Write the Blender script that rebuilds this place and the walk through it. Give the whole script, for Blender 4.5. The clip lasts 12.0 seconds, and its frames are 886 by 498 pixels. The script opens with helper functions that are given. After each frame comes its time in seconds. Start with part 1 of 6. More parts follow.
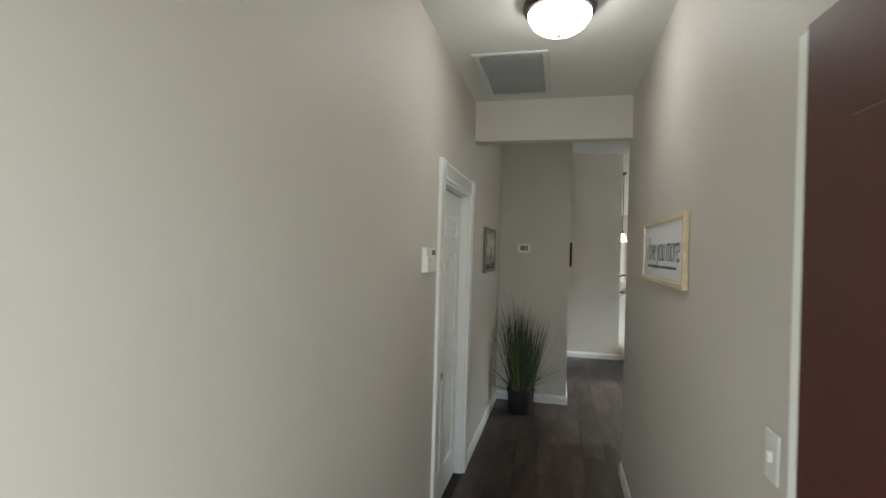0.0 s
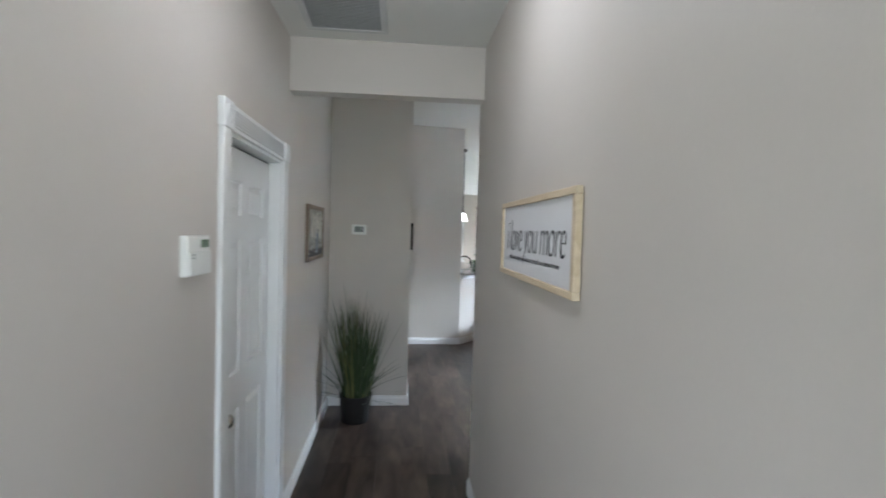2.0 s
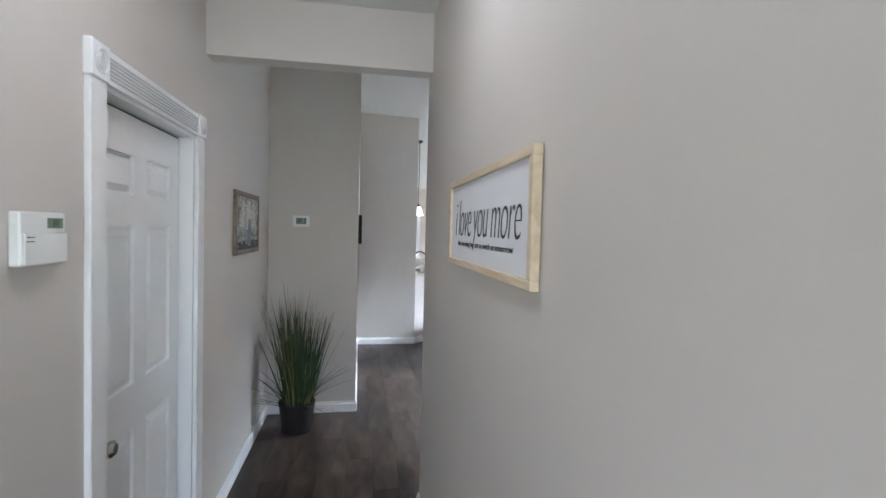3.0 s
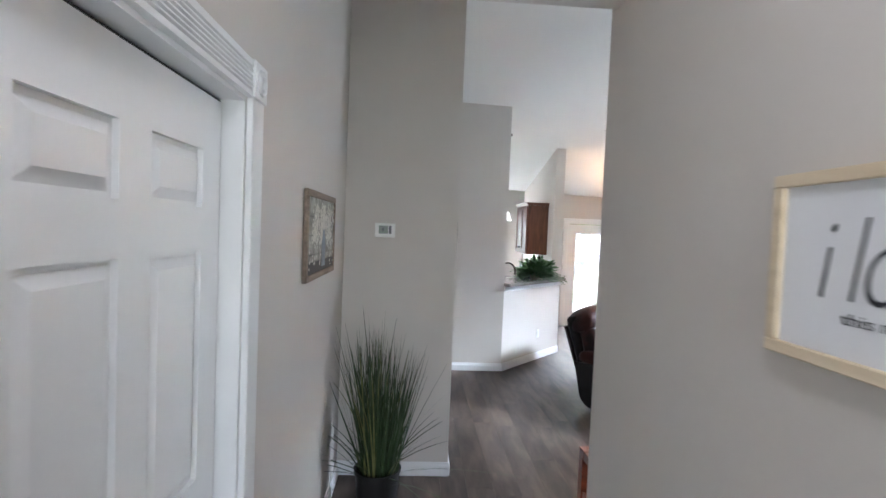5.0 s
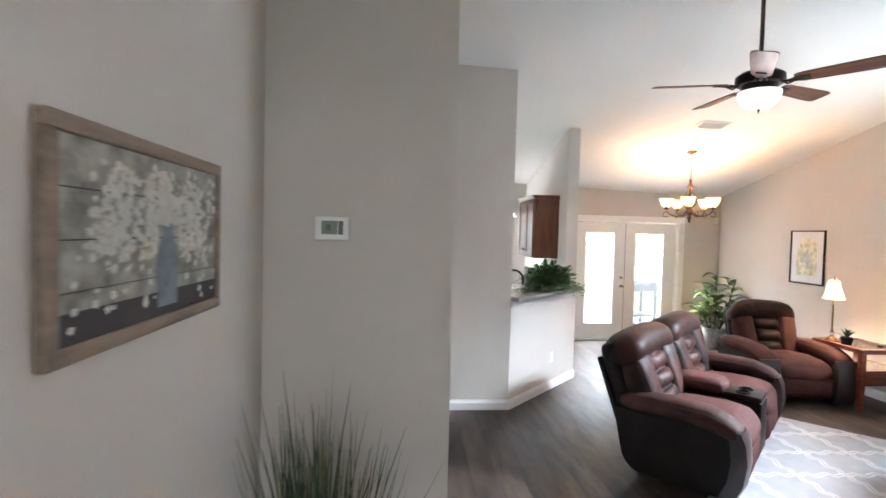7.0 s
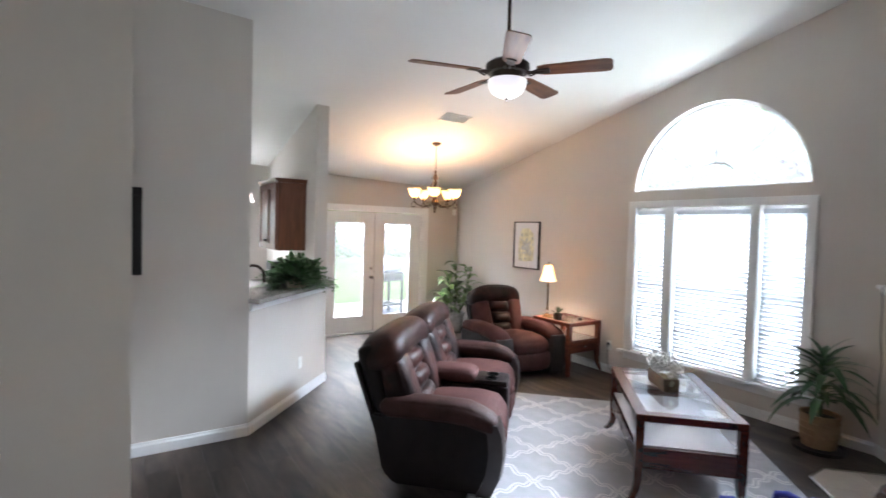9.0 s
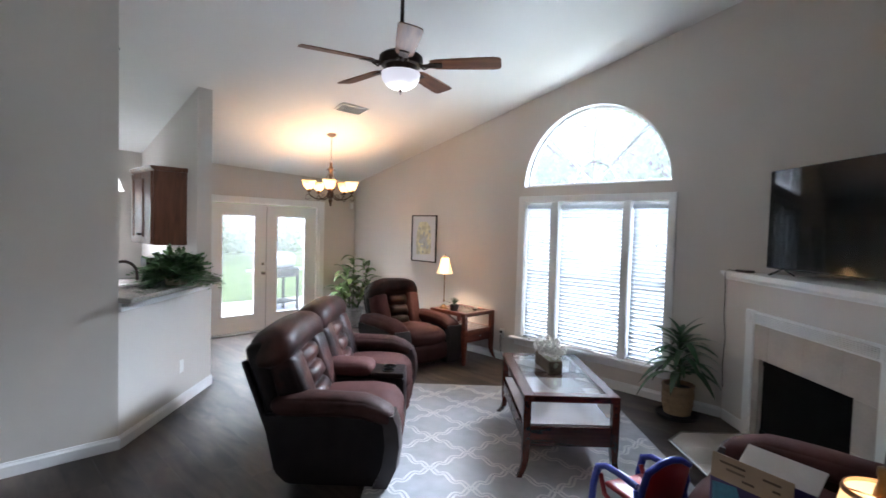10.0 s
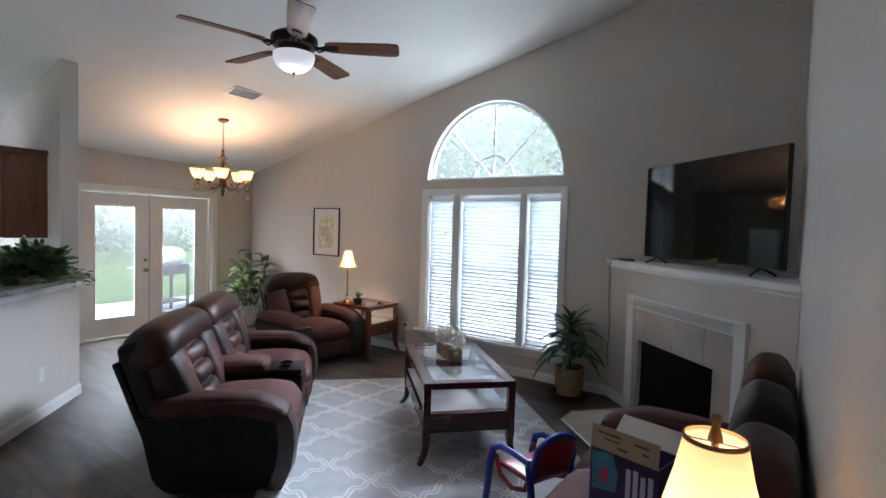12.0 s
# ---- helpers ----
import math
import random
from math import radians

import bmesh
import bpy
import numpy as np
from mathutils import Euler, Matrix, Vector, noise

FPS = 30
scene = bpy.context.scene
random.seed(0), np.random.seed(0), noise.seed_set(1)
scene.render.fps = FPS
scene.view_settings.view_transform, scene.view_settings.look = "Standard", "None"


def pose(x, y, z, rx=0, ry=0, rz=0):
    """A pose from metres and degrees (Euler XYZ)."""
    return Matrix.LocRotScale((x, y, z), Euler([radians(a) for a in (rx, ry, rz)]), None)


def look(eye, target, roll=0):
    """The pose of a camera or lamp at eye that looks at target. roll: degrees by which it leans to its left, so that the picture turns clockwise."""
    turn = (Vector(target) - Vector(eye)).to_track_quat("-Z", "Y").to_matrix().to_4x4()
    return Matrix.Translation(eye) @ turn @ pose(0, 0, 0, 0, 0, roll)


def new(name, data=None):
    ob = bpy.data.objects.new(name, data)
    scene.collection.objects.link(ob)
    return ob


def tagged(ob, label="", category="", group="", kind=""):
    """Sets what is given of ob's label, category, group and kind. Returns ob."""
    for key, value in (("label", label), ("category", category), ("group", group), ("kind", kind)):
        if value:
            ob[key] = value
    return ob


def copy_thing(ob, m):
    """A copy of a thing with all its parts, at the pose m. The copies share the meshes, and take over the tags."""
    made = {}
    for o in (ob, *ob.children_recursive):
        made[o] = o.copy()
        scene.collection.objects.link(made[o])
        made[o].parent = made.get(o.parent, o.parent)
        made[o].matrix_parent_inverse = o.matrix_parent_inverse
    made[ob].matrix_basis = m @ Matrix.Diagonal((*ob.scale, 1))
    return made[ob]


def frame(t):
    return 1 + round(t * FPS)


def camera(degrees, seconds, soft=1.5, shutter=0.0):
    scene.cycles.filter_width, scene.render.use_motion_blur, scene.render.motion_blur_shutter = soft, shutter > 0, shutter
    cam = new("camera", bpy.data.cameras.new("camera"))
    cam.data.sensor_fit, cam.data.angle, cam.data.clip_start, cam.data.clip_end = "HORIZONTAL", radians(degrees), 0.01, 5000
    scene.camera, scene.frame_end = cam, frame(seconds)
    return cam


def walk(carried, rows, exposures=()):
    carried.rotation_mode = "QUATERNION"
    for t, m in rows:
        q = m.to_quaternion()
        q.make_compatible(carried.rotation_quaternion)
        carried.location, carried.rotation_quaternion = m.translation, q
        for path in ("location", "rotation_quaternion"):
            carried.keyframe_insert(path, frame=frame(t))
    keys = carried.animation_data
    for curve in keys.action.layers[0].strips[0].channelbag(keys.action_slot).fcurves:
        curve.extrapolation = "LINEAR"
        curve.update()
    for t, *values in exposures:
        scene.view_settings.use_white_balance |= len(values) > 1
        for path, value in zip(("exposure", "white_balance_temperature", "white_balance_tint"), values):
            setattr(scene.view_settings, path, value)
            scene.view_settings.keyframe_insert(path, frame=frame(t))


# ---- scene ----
cam = camera(84.0, 12.0, 1.5, 0.5)
PATH = [
    (0, (0.168, 0.447, 1.657), (-0.296, 2.392, 1.66), 1.6),
    (0.5, (0.163, 0.742, 1.666), (-0.336, 2.678, 1.63), 1.4),
    (1, (0.168, 1.0, 1.669), (-0.295, 2.945, 1.617), 1.6),
    (1.5, (0.153, 1.166, 1.697), (-0.019, 3.158, 1.632), 1.6),
    (2, (0.166, 1.242, 1.702), (0.341, 3.233, 1.631), 1.6),
    (2.5, (0.246, 1.378, 1.664), (0.577, 3.349, 1.589), 1.5),
    (3, (0.278, 1.543, 1.648), (0.614, 3.513, 1.574), 1.5),
    (3.5, (0.223, 1.752, 1.671), (0.432, 3.739, 1.595), 1.4),
    (5.5, (-0.032, 2.986, 1.717), (0.066, 4.982, 1.64), 2.1),
    (6, (-0.01, 3.358, 1.683), (0.086, 5.355, 1.62), 1.2),
    (6.5, (0.022, 3.684, 1.695), (0.103, 5.682, 1.629), 1.4),
    (8.5, (0.227, 4.539, 1.681), (1.081, 6.346, 1.608), 1.8),
    (9, (0.246, 4.563, 1.672), (1.341, 6.235, 1.596), 1.7),
    (9.5, (0.25, 4.557, 1.662), (1.528, 6.093, 1.58), 1.7),
    (10, (0.271, 4.535, 1.654), (1.679, 5.953, 1.569), 1.7),
    (10.5, (0.293, 4.528, 1.648), (1.786, 5.856, 1.56), 1.8),
    (11, (0.308, 4.504, 1.635), (1.876, 5.743, 1.547), 1.8),
    (11.5, (0.327, 4.507, 1.622), (1.947, 5.677, 1.533), 1.8),
    (12, (0.333, 4.5, 1.611), (1.977, 5.635, 1.522), 1.8),
]
EXPOSURES = [
    (0.0, 1.54, 6700, 6), (1.0, 1.98, 6250, 8), (2.0, 1.95, 5900, 10), (3.0, 2.12, 5850, 13), (3.5, 2.06, 5850, 14), (5.5, 2.42, 5900, 14), (6.5, 2.34, 6200, 15), (8.5, 2.02, 6100, 15),
    (9.0, 1.83, 6050, 15), (9.5, 1.66, 5950, 15), (10.5, 1.42, 5800, 13), (12.0, 1.12, 5800, 13),
]
walk(cam, [(t, look(eye, target, roll)) for t, eye, target, roll in PATH], EXPOSURES)

# ---- light ----
SUN_EL, SUN_AZ = 62.0, 200.0
world = bpy.data.worlds.new("sky")
scene.world = world
world.use_nodes = True
wn = world.node_tree
sky = wn.nodes.new("ShaderNodeTexSky")
sky.sky_type = "NISHITA"
sky.sun_disc = False
sky.sun_elevation, sky.sun_rotation = radians(SUN_EL), radians(SUN_AZ)
bg = wn.nodes["Background"]
bg.inputs["Strength"].default_value = 0.12
wn.links.new(sky.outputs[0], bg.inputs["Color"])

sun_data = bpy.data.lights.new("sun", "SUN")
sun_data.energy, sun_data.angle, sun_data.color = 3.6, radians(10), (1.0, 0.96, 0.9)
sun = new("sun", sun_data)
sun.matrix_world = look((0, 0, 20), (-math.sin(radians(SUN_AZ)) * 10, -math.cos(radians(SUN_AZ)) * 10, 20 - 10 * math.tan(radians(SUN_EL))))


def area_lamp(name, centre, target, w, h, watts, colour=(1, 1, 1)):
    d = bpy.data.lights.new(name, "AREA")
    d.shape, d.size, d.size_y, d.energy, d.color = "RECTANGLE", w, h, watts, colour
    ob = new(name, d)
    ob.matrix_world = look(centre, target)
    return ob


def bulb(name, x, y, z, watts, colour, r=0.03):
    d = bpy.data.lights.new(name, "POINT")
    d.energy, d.color, d.shadow_soft_size = watts, colour, r
    ob = new(name, d)
    ob.location = (x, y, z)
    return ob


# added area lamps in and beyond the real openings, standing in for sky and lawn
area_lamp("daylight_window", (5.36, 7.26, 1.17), (0, 7.26, 1.0), 1.68, 1.6, 41, (0.80, 0.91, 1.0))
area_lamp("daylight_arch", (7.5, 7.27, 3.98), (0.5, 7.7, 0.6), 1.7, 0.45, 300, (0.80, 0.91, 1.0))
area_lamp("daylight_arch_high", (6.6, 7.27, 3.88), (2.2, 6.9, 0.3), 1.7, 0.5, 95, (0.93, 0.98, 1.0))
area_lamp("daylight_arch_lawn", (5.78, 7.27, 2.10), (3.5, 7.27, 3.4), 1.6, 0.26, 4, (0.90, 1.0, 0.88))
area_lamp("daylight_french_door", (3.7, 12.6, 2.45), (3.5, 9.6, 0.0), 1.6, 0.6, 165, (0.92, 0.99, 1.0))
area_lamp("daylight_kitchen", (1.0, 12.25, 2.35), (1.0, 10.4, 0.6), 0.9, 0.5, 150, (0.92, 0.97, 1.0))
area_lamp("daylight_entry", (0.12, 0.24, 1.1), (0.0, 5, 1.2), 0.9, 1.9, 6.6, (0.92, 0.96, 1.0))

# ---- materials ----
def mat(name, colour, rough=0.5, metal=0.0, vary=0.08, scale=6.0, fine=120.0, bump=0.05, spread=0.0, coat=0.0, stretch=(1, 1, 1)):
    """Paint-like surface: two scales of noise in colour, fine relief, a little change from piece to piece."""
    m = bpy.data.materials.new(name)
    m.use_nodes = True
    n, l = m.node_tree.nodes, m.node_tree.links
    b = n["Principled BSDF"]
    b.inputs["Roughness"].default_value, b.inputs["Metallic"].default_value = rough, metal
    b.inputs["Coat Weight"].default_value = coat
    tc = n.new("ShaderNodeTexCoord")
    mp = n.new("ShaderNodeMapping")
    mp.inputs["Scale"].default_value = stretch
    l.new(tc.outputs["Object"], mp.inputs["Vector"])
    big, small = n.new("ShaderNodeTexNoise"), n.new("ShaderNodeTexNoise")
    big.inputs["Scale"].default_value, small.inputs["Scale"].default_value = scale, fine
    big.inputs["Detail"].default_value = 5
    for t in (big, small):
        l.new(mp.outputs[0], t.inputs["Vector"])
    mixf = n.new("ShaderNodeMath")
    mixf.operation = "MULTIPLY_ADD"
    mixf.inputs[1].default_value = 0.35
    l.new(small.outputs["Fac"], mixf.inputs[0])
    l.new(big.outputs["Fac"], mixf.inputs[2])
    ramp = n.new("ShaderNodeMapRange")
    ramp.inputs["From Min"].default_value, ramp.inputs["From Max"].default_value = 0.4, 0.95
    ramp.inputs["To Min"].default_value, ramp.inputs["To Max"].default_value = 1 - vary, 1 + vary
    l.new(mixf.outputs[0], ramp.inputs["Value"])
    val = ramp.outputs[0]
    if spread:
        info = n.new("ShaderNodeObjectInfo")
        r2 = n.new("ShaderNodeMapRange")
        r2.inputs["To Min"].default_value, r2.inputs["To Max"].default_value = 1 - spread, 1 + spread
        l.new(info.outputs["Random"], r2.inputs["Value"])
        mul = n.new("ShaderNodeMath")
        mul.operation = "MULTIPLY"
        l.new(val, mul.inputs[0])
        l.new(r2.outputs[0], mul.inputs[1])
        val = mul.outputs[0]
    hsv = n.new("ShaderNodeHueSaturation")
    hsv.inputs["Color"].default_value = (*colour, 1)
    l.new(val, hsv.inputs["Value"])
    l.new(hsv.outputs[0], b.inputs["Base Color"])
    if bump:
        bp = n.new("ShaderNodeBump")
        bp.inputs["Strength"].default_value, bp.inputs["Distance"].default_value = bump, 0.01
        l.new(small.outputs["Fac"], bp.inputs["Height"])
        l.new(bp.outputs[0], b.inputs["Normal"])
    return m


def mat_wood(name, dark, light, rough=0.4, scale=3.0, stretch=(1, 8, 8), spread=0.1, coat=0.0, bump=0.05, patch=0.05):
    """Wood with long grain along the piece's own x (stretch is small along the grain)."""
    m = mat(name, light, rough, 0, patch, 4, 200, bump, spread, coat, stretch)
    n, l = m.node_tree.nodes, m.node_tree.links
    hsv = [k for k in n if k.type == "HUE_SAT"][0]
    mp = [k for k in n if k.type == "MAPPING"][0]
    info = n.new("ShaderNodeObjectInfo")
    off = n.new("ShaderNodeVectorMath")
    off.operation = "MULTIPLY_ADD"
    off.inputs[1].default_value = (17, 31, 23)
    l.new(info.outputs["Random"], off.inputs[0])
    l.new(mp.outputs[0], off.inputs[2])
    g = n.new("ShaderNodeTexNoise")
    g.inputs["Scale"].default_value, g.inputs["Detail"].default_value, g.inputs["Distortion"].default_value = scale, 8, 0.6
    l.new(off.outputs[0], g.inputs["Vector"])
    r = n.new("ShaderNodeValToRGB")
    r.color_ramp.elements[0].color, r.color_ramp.elements[1].color = (*dark, 1), (*light, 1)
    r.color_ramp.elements[0].position, r.color_ramp.elements[1].position = 0.32, 0.68
    l.new(g.outputs["Fac"], r.inputs["Fac"])
    l.new(r.outputs[0], hsv.inputs["Color"])
    return m


def mat_glow(name, colour, strength, base=(0.9, 0.88, 0.82)):
    m = mat(name, base, 0.35, 0, 0.03, 8, 60, 0)
    b = m.node_tree.nodes["Principled BSDF"]
    b.inputs["Emission Color"].default_value = (*colour, 1)
    b.inputs["Emission Strength"].default_value = strength
    return m


def mat_glass(name, rough=0.0, tint=(1, 1, 1), veil=0.0):
    m = bpy.data.materials.new(name)
    m.use_nodes = True
    b = m.node_tree.nodes["Principled BSDF"]
    b.inputs["Base Color"].default_value = (*tint, 1)
    b.inputs["Roughness"].default_value, b.inputs["IOR"].default_value = rough, 1.45
    b.inputs["Transmission Weight"].default_value = 1.0
    if veil:
        n, l = m.node_tree.nodes, m.node_tree.links
        tr, mx = n.new("ShaderNodeBsdfTranslucent"), n.new("ShaderNodeMixShader")
        mx.inputs[0].default_value = veil
        l.new(b.outputs[0], mx.inputs[1])
        l.new(tr.outputs[0], mx.inputs[2])
        l.new(mx.outputs[0], n["Material Output"].inputs["Surface"])
    return m


M_WALL = mat("greige_wall_paint", (0.596, 0.552, 0.506), 0.55, 0, 0.025, 1.6, 90, 0.04)
M_CEIL = mat("ceiling_paint", (0.74, 0.73, 0.70), 0.85, 0, 0.02, 2, 60, 0.12)
M_TRIM = mat("white_semigloss_trim", (0.80, 0.80, 0.79), 0.32, 0, 0.025, 5, 80, 0.02)
M_FLOOR = mat_wood("dark_plank", (0.014, 0.0095, 0.008), (0.086, 0.060, 0.047), 0.37, 1.7, (1.0, 4.0, 4.0), 0.25, 0, 0.06, 0.45)
M_SUB = mat("floor_joint", (0.012, 0.009, 0.008), 0.7)
M_LEATHER = mat("dark_brown_leather", (0.010, 0.007, 0.007), 0.42, 0, 0.4, 7, 180, 0.2)
M_FADED = mat("faded_brown_leather", (0.021, 0.012, 0.011), 0.40, 0, 0.5, 6, 180, 0.25)
fn, fk = M_FADED.node_tree.nodes, M_FADED.node_tree.links
worn, wcol, wnoise, wramp = fn["Principled BSDF"], fn.new("ShaderNodeMixRGB"), fn.new("ShaderNodeTexNoise"), fn.new("ShaderNodeMapRange")
wcoord = fn.new("ShaderNodeTexCoord")
wnoise.inputs["Scale"].default_value, wnoise.inputs["Detail"].default_value = 4.5, 6
wramp.inputs["From Min"].default_value, wramp.inputs["From Max"].default_value = 0.46, 0.66
fk.new(wcoord.outputs["Object"], wnoise.inputs["Vector"])
fk.new(wnoise.outputs["Fac"], wramp.inputs["Value"])
fk.new(wramp.outputs[0], wcol.inputs[0])
fk.new(worn.inputs["Base Color"].links[0].from_socket, wcol.inputs[1])
wcol.inputs[2].default_value = (0.060, 0.022, 0.017, 1)
fk.new(wcol.outputs[0], worn.inputs["Base Color"])
M_SUEDE = mat("reddish_brown_microfibre", (0.070, 0.028, 0.025), 0.75, 0, 0.28, 6, 220, 0.2)
M_BAND = mat("smooth_band_leather", (0.034, 0.025, 0.024), 0.36, 0, 0.3, 8, 160, 0.08)
M_ARM = mat("worn_arm_leather", (0.044, 0.019, 0.016), 0.6, 0, 0.45, 7, 200, 0.2)
M_CHERRY = mat_wood("cherry_wood", (0.085, 0.016, 0.008), (0.20, 0.045, 0.020), 0.28, 3, (1, 9, 9), 0.08, 0.3)
M_CHERRY_DK = mat_wood("dark_cherry_wood", (0.028, 0.007, 0.005), (0.075, 0.018, 0.011), 0.25, 3, (1, 9, 9), 0.08, 0.3)
M_CAB = mat_wood("cabinet_wood", (0.075, 0.024, 0.010), (0.17, 0.062, 0.028), 0.38, 2.5, (8, 8, 1), 0.05)
M_BLADE = mat_wood("fan_blade_wood", (0.10, 0.035, 0.014), (0.22, 0.085, 0.036), 0.48, 3, (1, 9, 9), 0.08)
M_BRONZE = mat("oil_rubbed_bronze", (0.045, 0.032, 0.026), 0.38, 0.8, 0.3, 20, 150, 0.05)
M_BRASS = mat("antique_bronze", (0.20, 0.125, 0.06), 0.35, 0.85, 0.25, 15, 150, 0.05)
M_CHROME = mat("brushed_nickel", (0.6, 0.58, 0.55), 0.25, 1.0, 0.05)
M_BLACK = mat("black_plastic", (0.012, 0.012, 0.013), 0.3, 0, 0.1)
M_BLACKMETAL = mat("black_firebox", (0.005, 0.005, 0.005), 0.75, 0.0, 0.2)
M_WHITE = mat("white_plastic", (0.78, 0.78, 0.75), 0.35, 0, 0.02)
M_TILE = mat("beige_stone_tile", (0.46, 0.41, 0.36), 0.4, 0, 0.14, 5, 60, 0.04, 0.06)
M_GROUT = mat("grout", (0.50, 0.46, 0.42), 0.8)
M_GRANITE = mat("speckled_granite", (0.30, 0.28, 0.26), 0.15, 0, 0.55, 60, 260, 0)
M_GLASS = mat_glass("clear_glass")
# translucent share puts the washed-out glare of daylight into the panes
M_PANE = mat_glass("hazed_window_glass", veil=0.035)
M_SCREEN = mat("tv_screen", (0.004, 0.004, 0.005), 0.06, 0, 0.0, bump=0)
M_SCREEN.node_tree.nodes["Principled BSDF"].inputs["Specular IOR Level"].default_value = 0.18
M_DOOR_RED = mat("dark_red_door_paint", (0.055, 0.012, 0.011), 0.4, 0, 0.12, 4, 90, 0.03)
M_BLIND = mat("white_blind_slat", (0.68, 0.69, 0.69), 0.45, 0, 0.02)
bn, bk = M_BLIND.node_tree.nodes, M_BLIND.node_tree.links
tr, mx = bn.new("ShaderNodeBsdfTranslucent"), bn.new("ShaderNodeMixShader")
tr.inputs["Color"].default_value = (0.80, 0.84, 0.88, 1)
mx.inputs[0].default_value = 0.19
bk.new(bn["Principled BSDF"].outputs[0], mx.inputs[1])
bk.new(tr.outputs[0], mx.inputs[2])
bk.new(mx.outputs[0], bn["Material Output"].inputs["Surface"])
M_LEAF = mat("leaf_green", (0.06, 0.125, 0.035), 0.4, 0, 0.45, 9, 60, 0.05, 0.2)
M_TERRA = mat("woven_basket", (0.30, 0.19, 0.105), 0.75, 0, 0.25, 20, 120, 0.3)
M_POTBLACK = mat("black_nursery_pot", (0.012, 0.011, 0.010), 0.5, 0, 0.2)
M_SOIL = mat("potting_soil", (0.03, 0.02, 0.013), 0.95, 0, 0.4, 30, 120, 0.5)
M_RUG = mat("grey_rug_pile", (0.43, 0.435, 0.46), 0.95, 0, 0.14, 8, 260, 0.4)
M_RUGLINE = mat("cream_rug_pile", (0.68, 0.67, 0.66), 0.95, 0, 0.10, 12, 260, 0.4)
M_LAWN = mat("lawn_grass", (0.10, 0.155, 0.05), 0.9, 0, 0.35, 1.2, 30, 0.3)
M_CONC = mat("patio_concrete", (0.42, 0.41, 0.39), 0.85, 0, 0.15, 1.5, 60, 0.1)
for m_, v_ in ((M_LEATHER, 0.15), (M_SUEDE, 0.12), (M_ARM, 0.14), (M_FADED, 0.14), (M_BLACKMETAL, 0.08), (M_FLOOR, 0.34)):
    m_.node_tree.nodes["Principled BSDF"].inputs["Specular IOR Level"].default_value = v_

# ---- building helpers ----
def part(name, bm, material, parent=None, label="", smooth=False):
    """Link a bmesh as one mesh object under a thing or a part."""
    me = bpy.data.meshes.new(name)
    bmesh.ops.recalc_face_normals(bm, faces=bm.faces)
    bm.to_mesh(me)
    bm.free()
    if smooth:
        me.polygons.foreach_set("use_smooth", [True] * len(me.polygons))
        me.set_sharp_from_angle(angle=radians(38))
    me.materials.append(material)
    ob = new(name, me)
    if parent is not None:
        ob.parent = parent
    if label:
        tagged(ob, label)
    return ob


def thing(name, label, category, m=None, group="", kind=""):
    ob = new(name)
    ob.empty_display_size = 0.1
    if m is not None:
        ob.matrix_basis = m
    return tagged(ob, label, category, group, kind)


def structure(name, bm, material, label="", category="", smooth=False):
    return tagged(part(name, bm, material, None, "", smooth), label, category, "", "structure")


def join(*bms):
    out = bmesh.new()
    for b in bms:
        me = bpy.data.meshes.new("tmp")
        b.to_mesh(me)
        b.free()
        out.from_mesh(me)
        bpy.data.meshes.remove(me)
    return out


def box(x0, y0, z0, x1, y1, z1, bevel=0.0, seg=1):
    bm = bmesh.new()
    bmesh.ops.create_cube(bm, size=1, matrix=Matrix.LocRotScale(((x0 + x1) / 2, (y0 + y1) / 2, (z0 + z1) / 2), None, (abs(x1 - x0), abs(y1 - y0), abs(z1 - z0))))
    if bevel:
        bmesh.ops.bevel(bm, geom=bm.edges[:], offset=bevel, segments=seg, profile=0.5, affect="EDGES")
    return bm


def moved(bm, m):
    bmesh.ops.transform(bm, matrix=m, verts=bm.verts)
    return bm


def lathe(profile, seg=24, x=0.0, y=0.0):
    """Turned shape from (radius, z) pairs."""
    bm = bmesh.new()
    rings = []
    for r, z in profile:
        if r < 1e-4:
            rings.append([bm.verts.new((x, y, z))])
        else:
            rings.append([bm.verts.new((x + r * math.cos(a), y + r * math.sin(a), z)) for a in (2 * math.pi * k / seg for k in range(seg))])
    for a, b in zip(rings, rings[1:]):
        for k in range(seg):
            q = [a[k % len(a)], a[(k + 1) % len(a)], b[(k + 1) % len(b)], b[k % len(b)]]
            q = list(dict.fromkeys(q))
            if len(q) > 2:
                bm.faces.new(q)
    closed = math.hypot(profile[0][0] - profile[-1][0], profile[0][1] - profile[-1][1]) < 0.006
    for ring in (rings[0], rings[-1]):
        if len(ring) > 2 and not closed:
            bm.faces.new(ring)
    return bm


def tube(points, r, seg=8, r_end=None):
    """Round bar along a line of points."""
    bm = bmesh.new()
    pts = [Vector(p) for p in points]
    rings = []
    for i, p in enumerate(pts):
        d = (pts[min(i + 1, len(pts) - 1)] - pts[max(i - 1, 0)]).normalized()
        u = d.cross(Vector((0, 0, 1)) if abs(d.z) < 0.95 else Vector((1, 0, 0))).normalized()
        v = d.cross(u)
        rr = r if r_end is None else r + (r_end - r) * i / (len(pts) - 1)
        rings.append([bm.verts.new(p + rr * (math.cos(a) * u + math.sin(a) * v)) for a in (2 * math.pi * k / seg for k in range(seg))])
    for a, b in zip(rings, rings[1:]):
        for k in range(seg):
            bm.faces.new((a[k], a[(k + 1) % seg], b[(k + 1) % seg], b[k]))
    bm.faces.new(rings[0])
    bm.faces.new(rings[-1][::-1])
    return bm


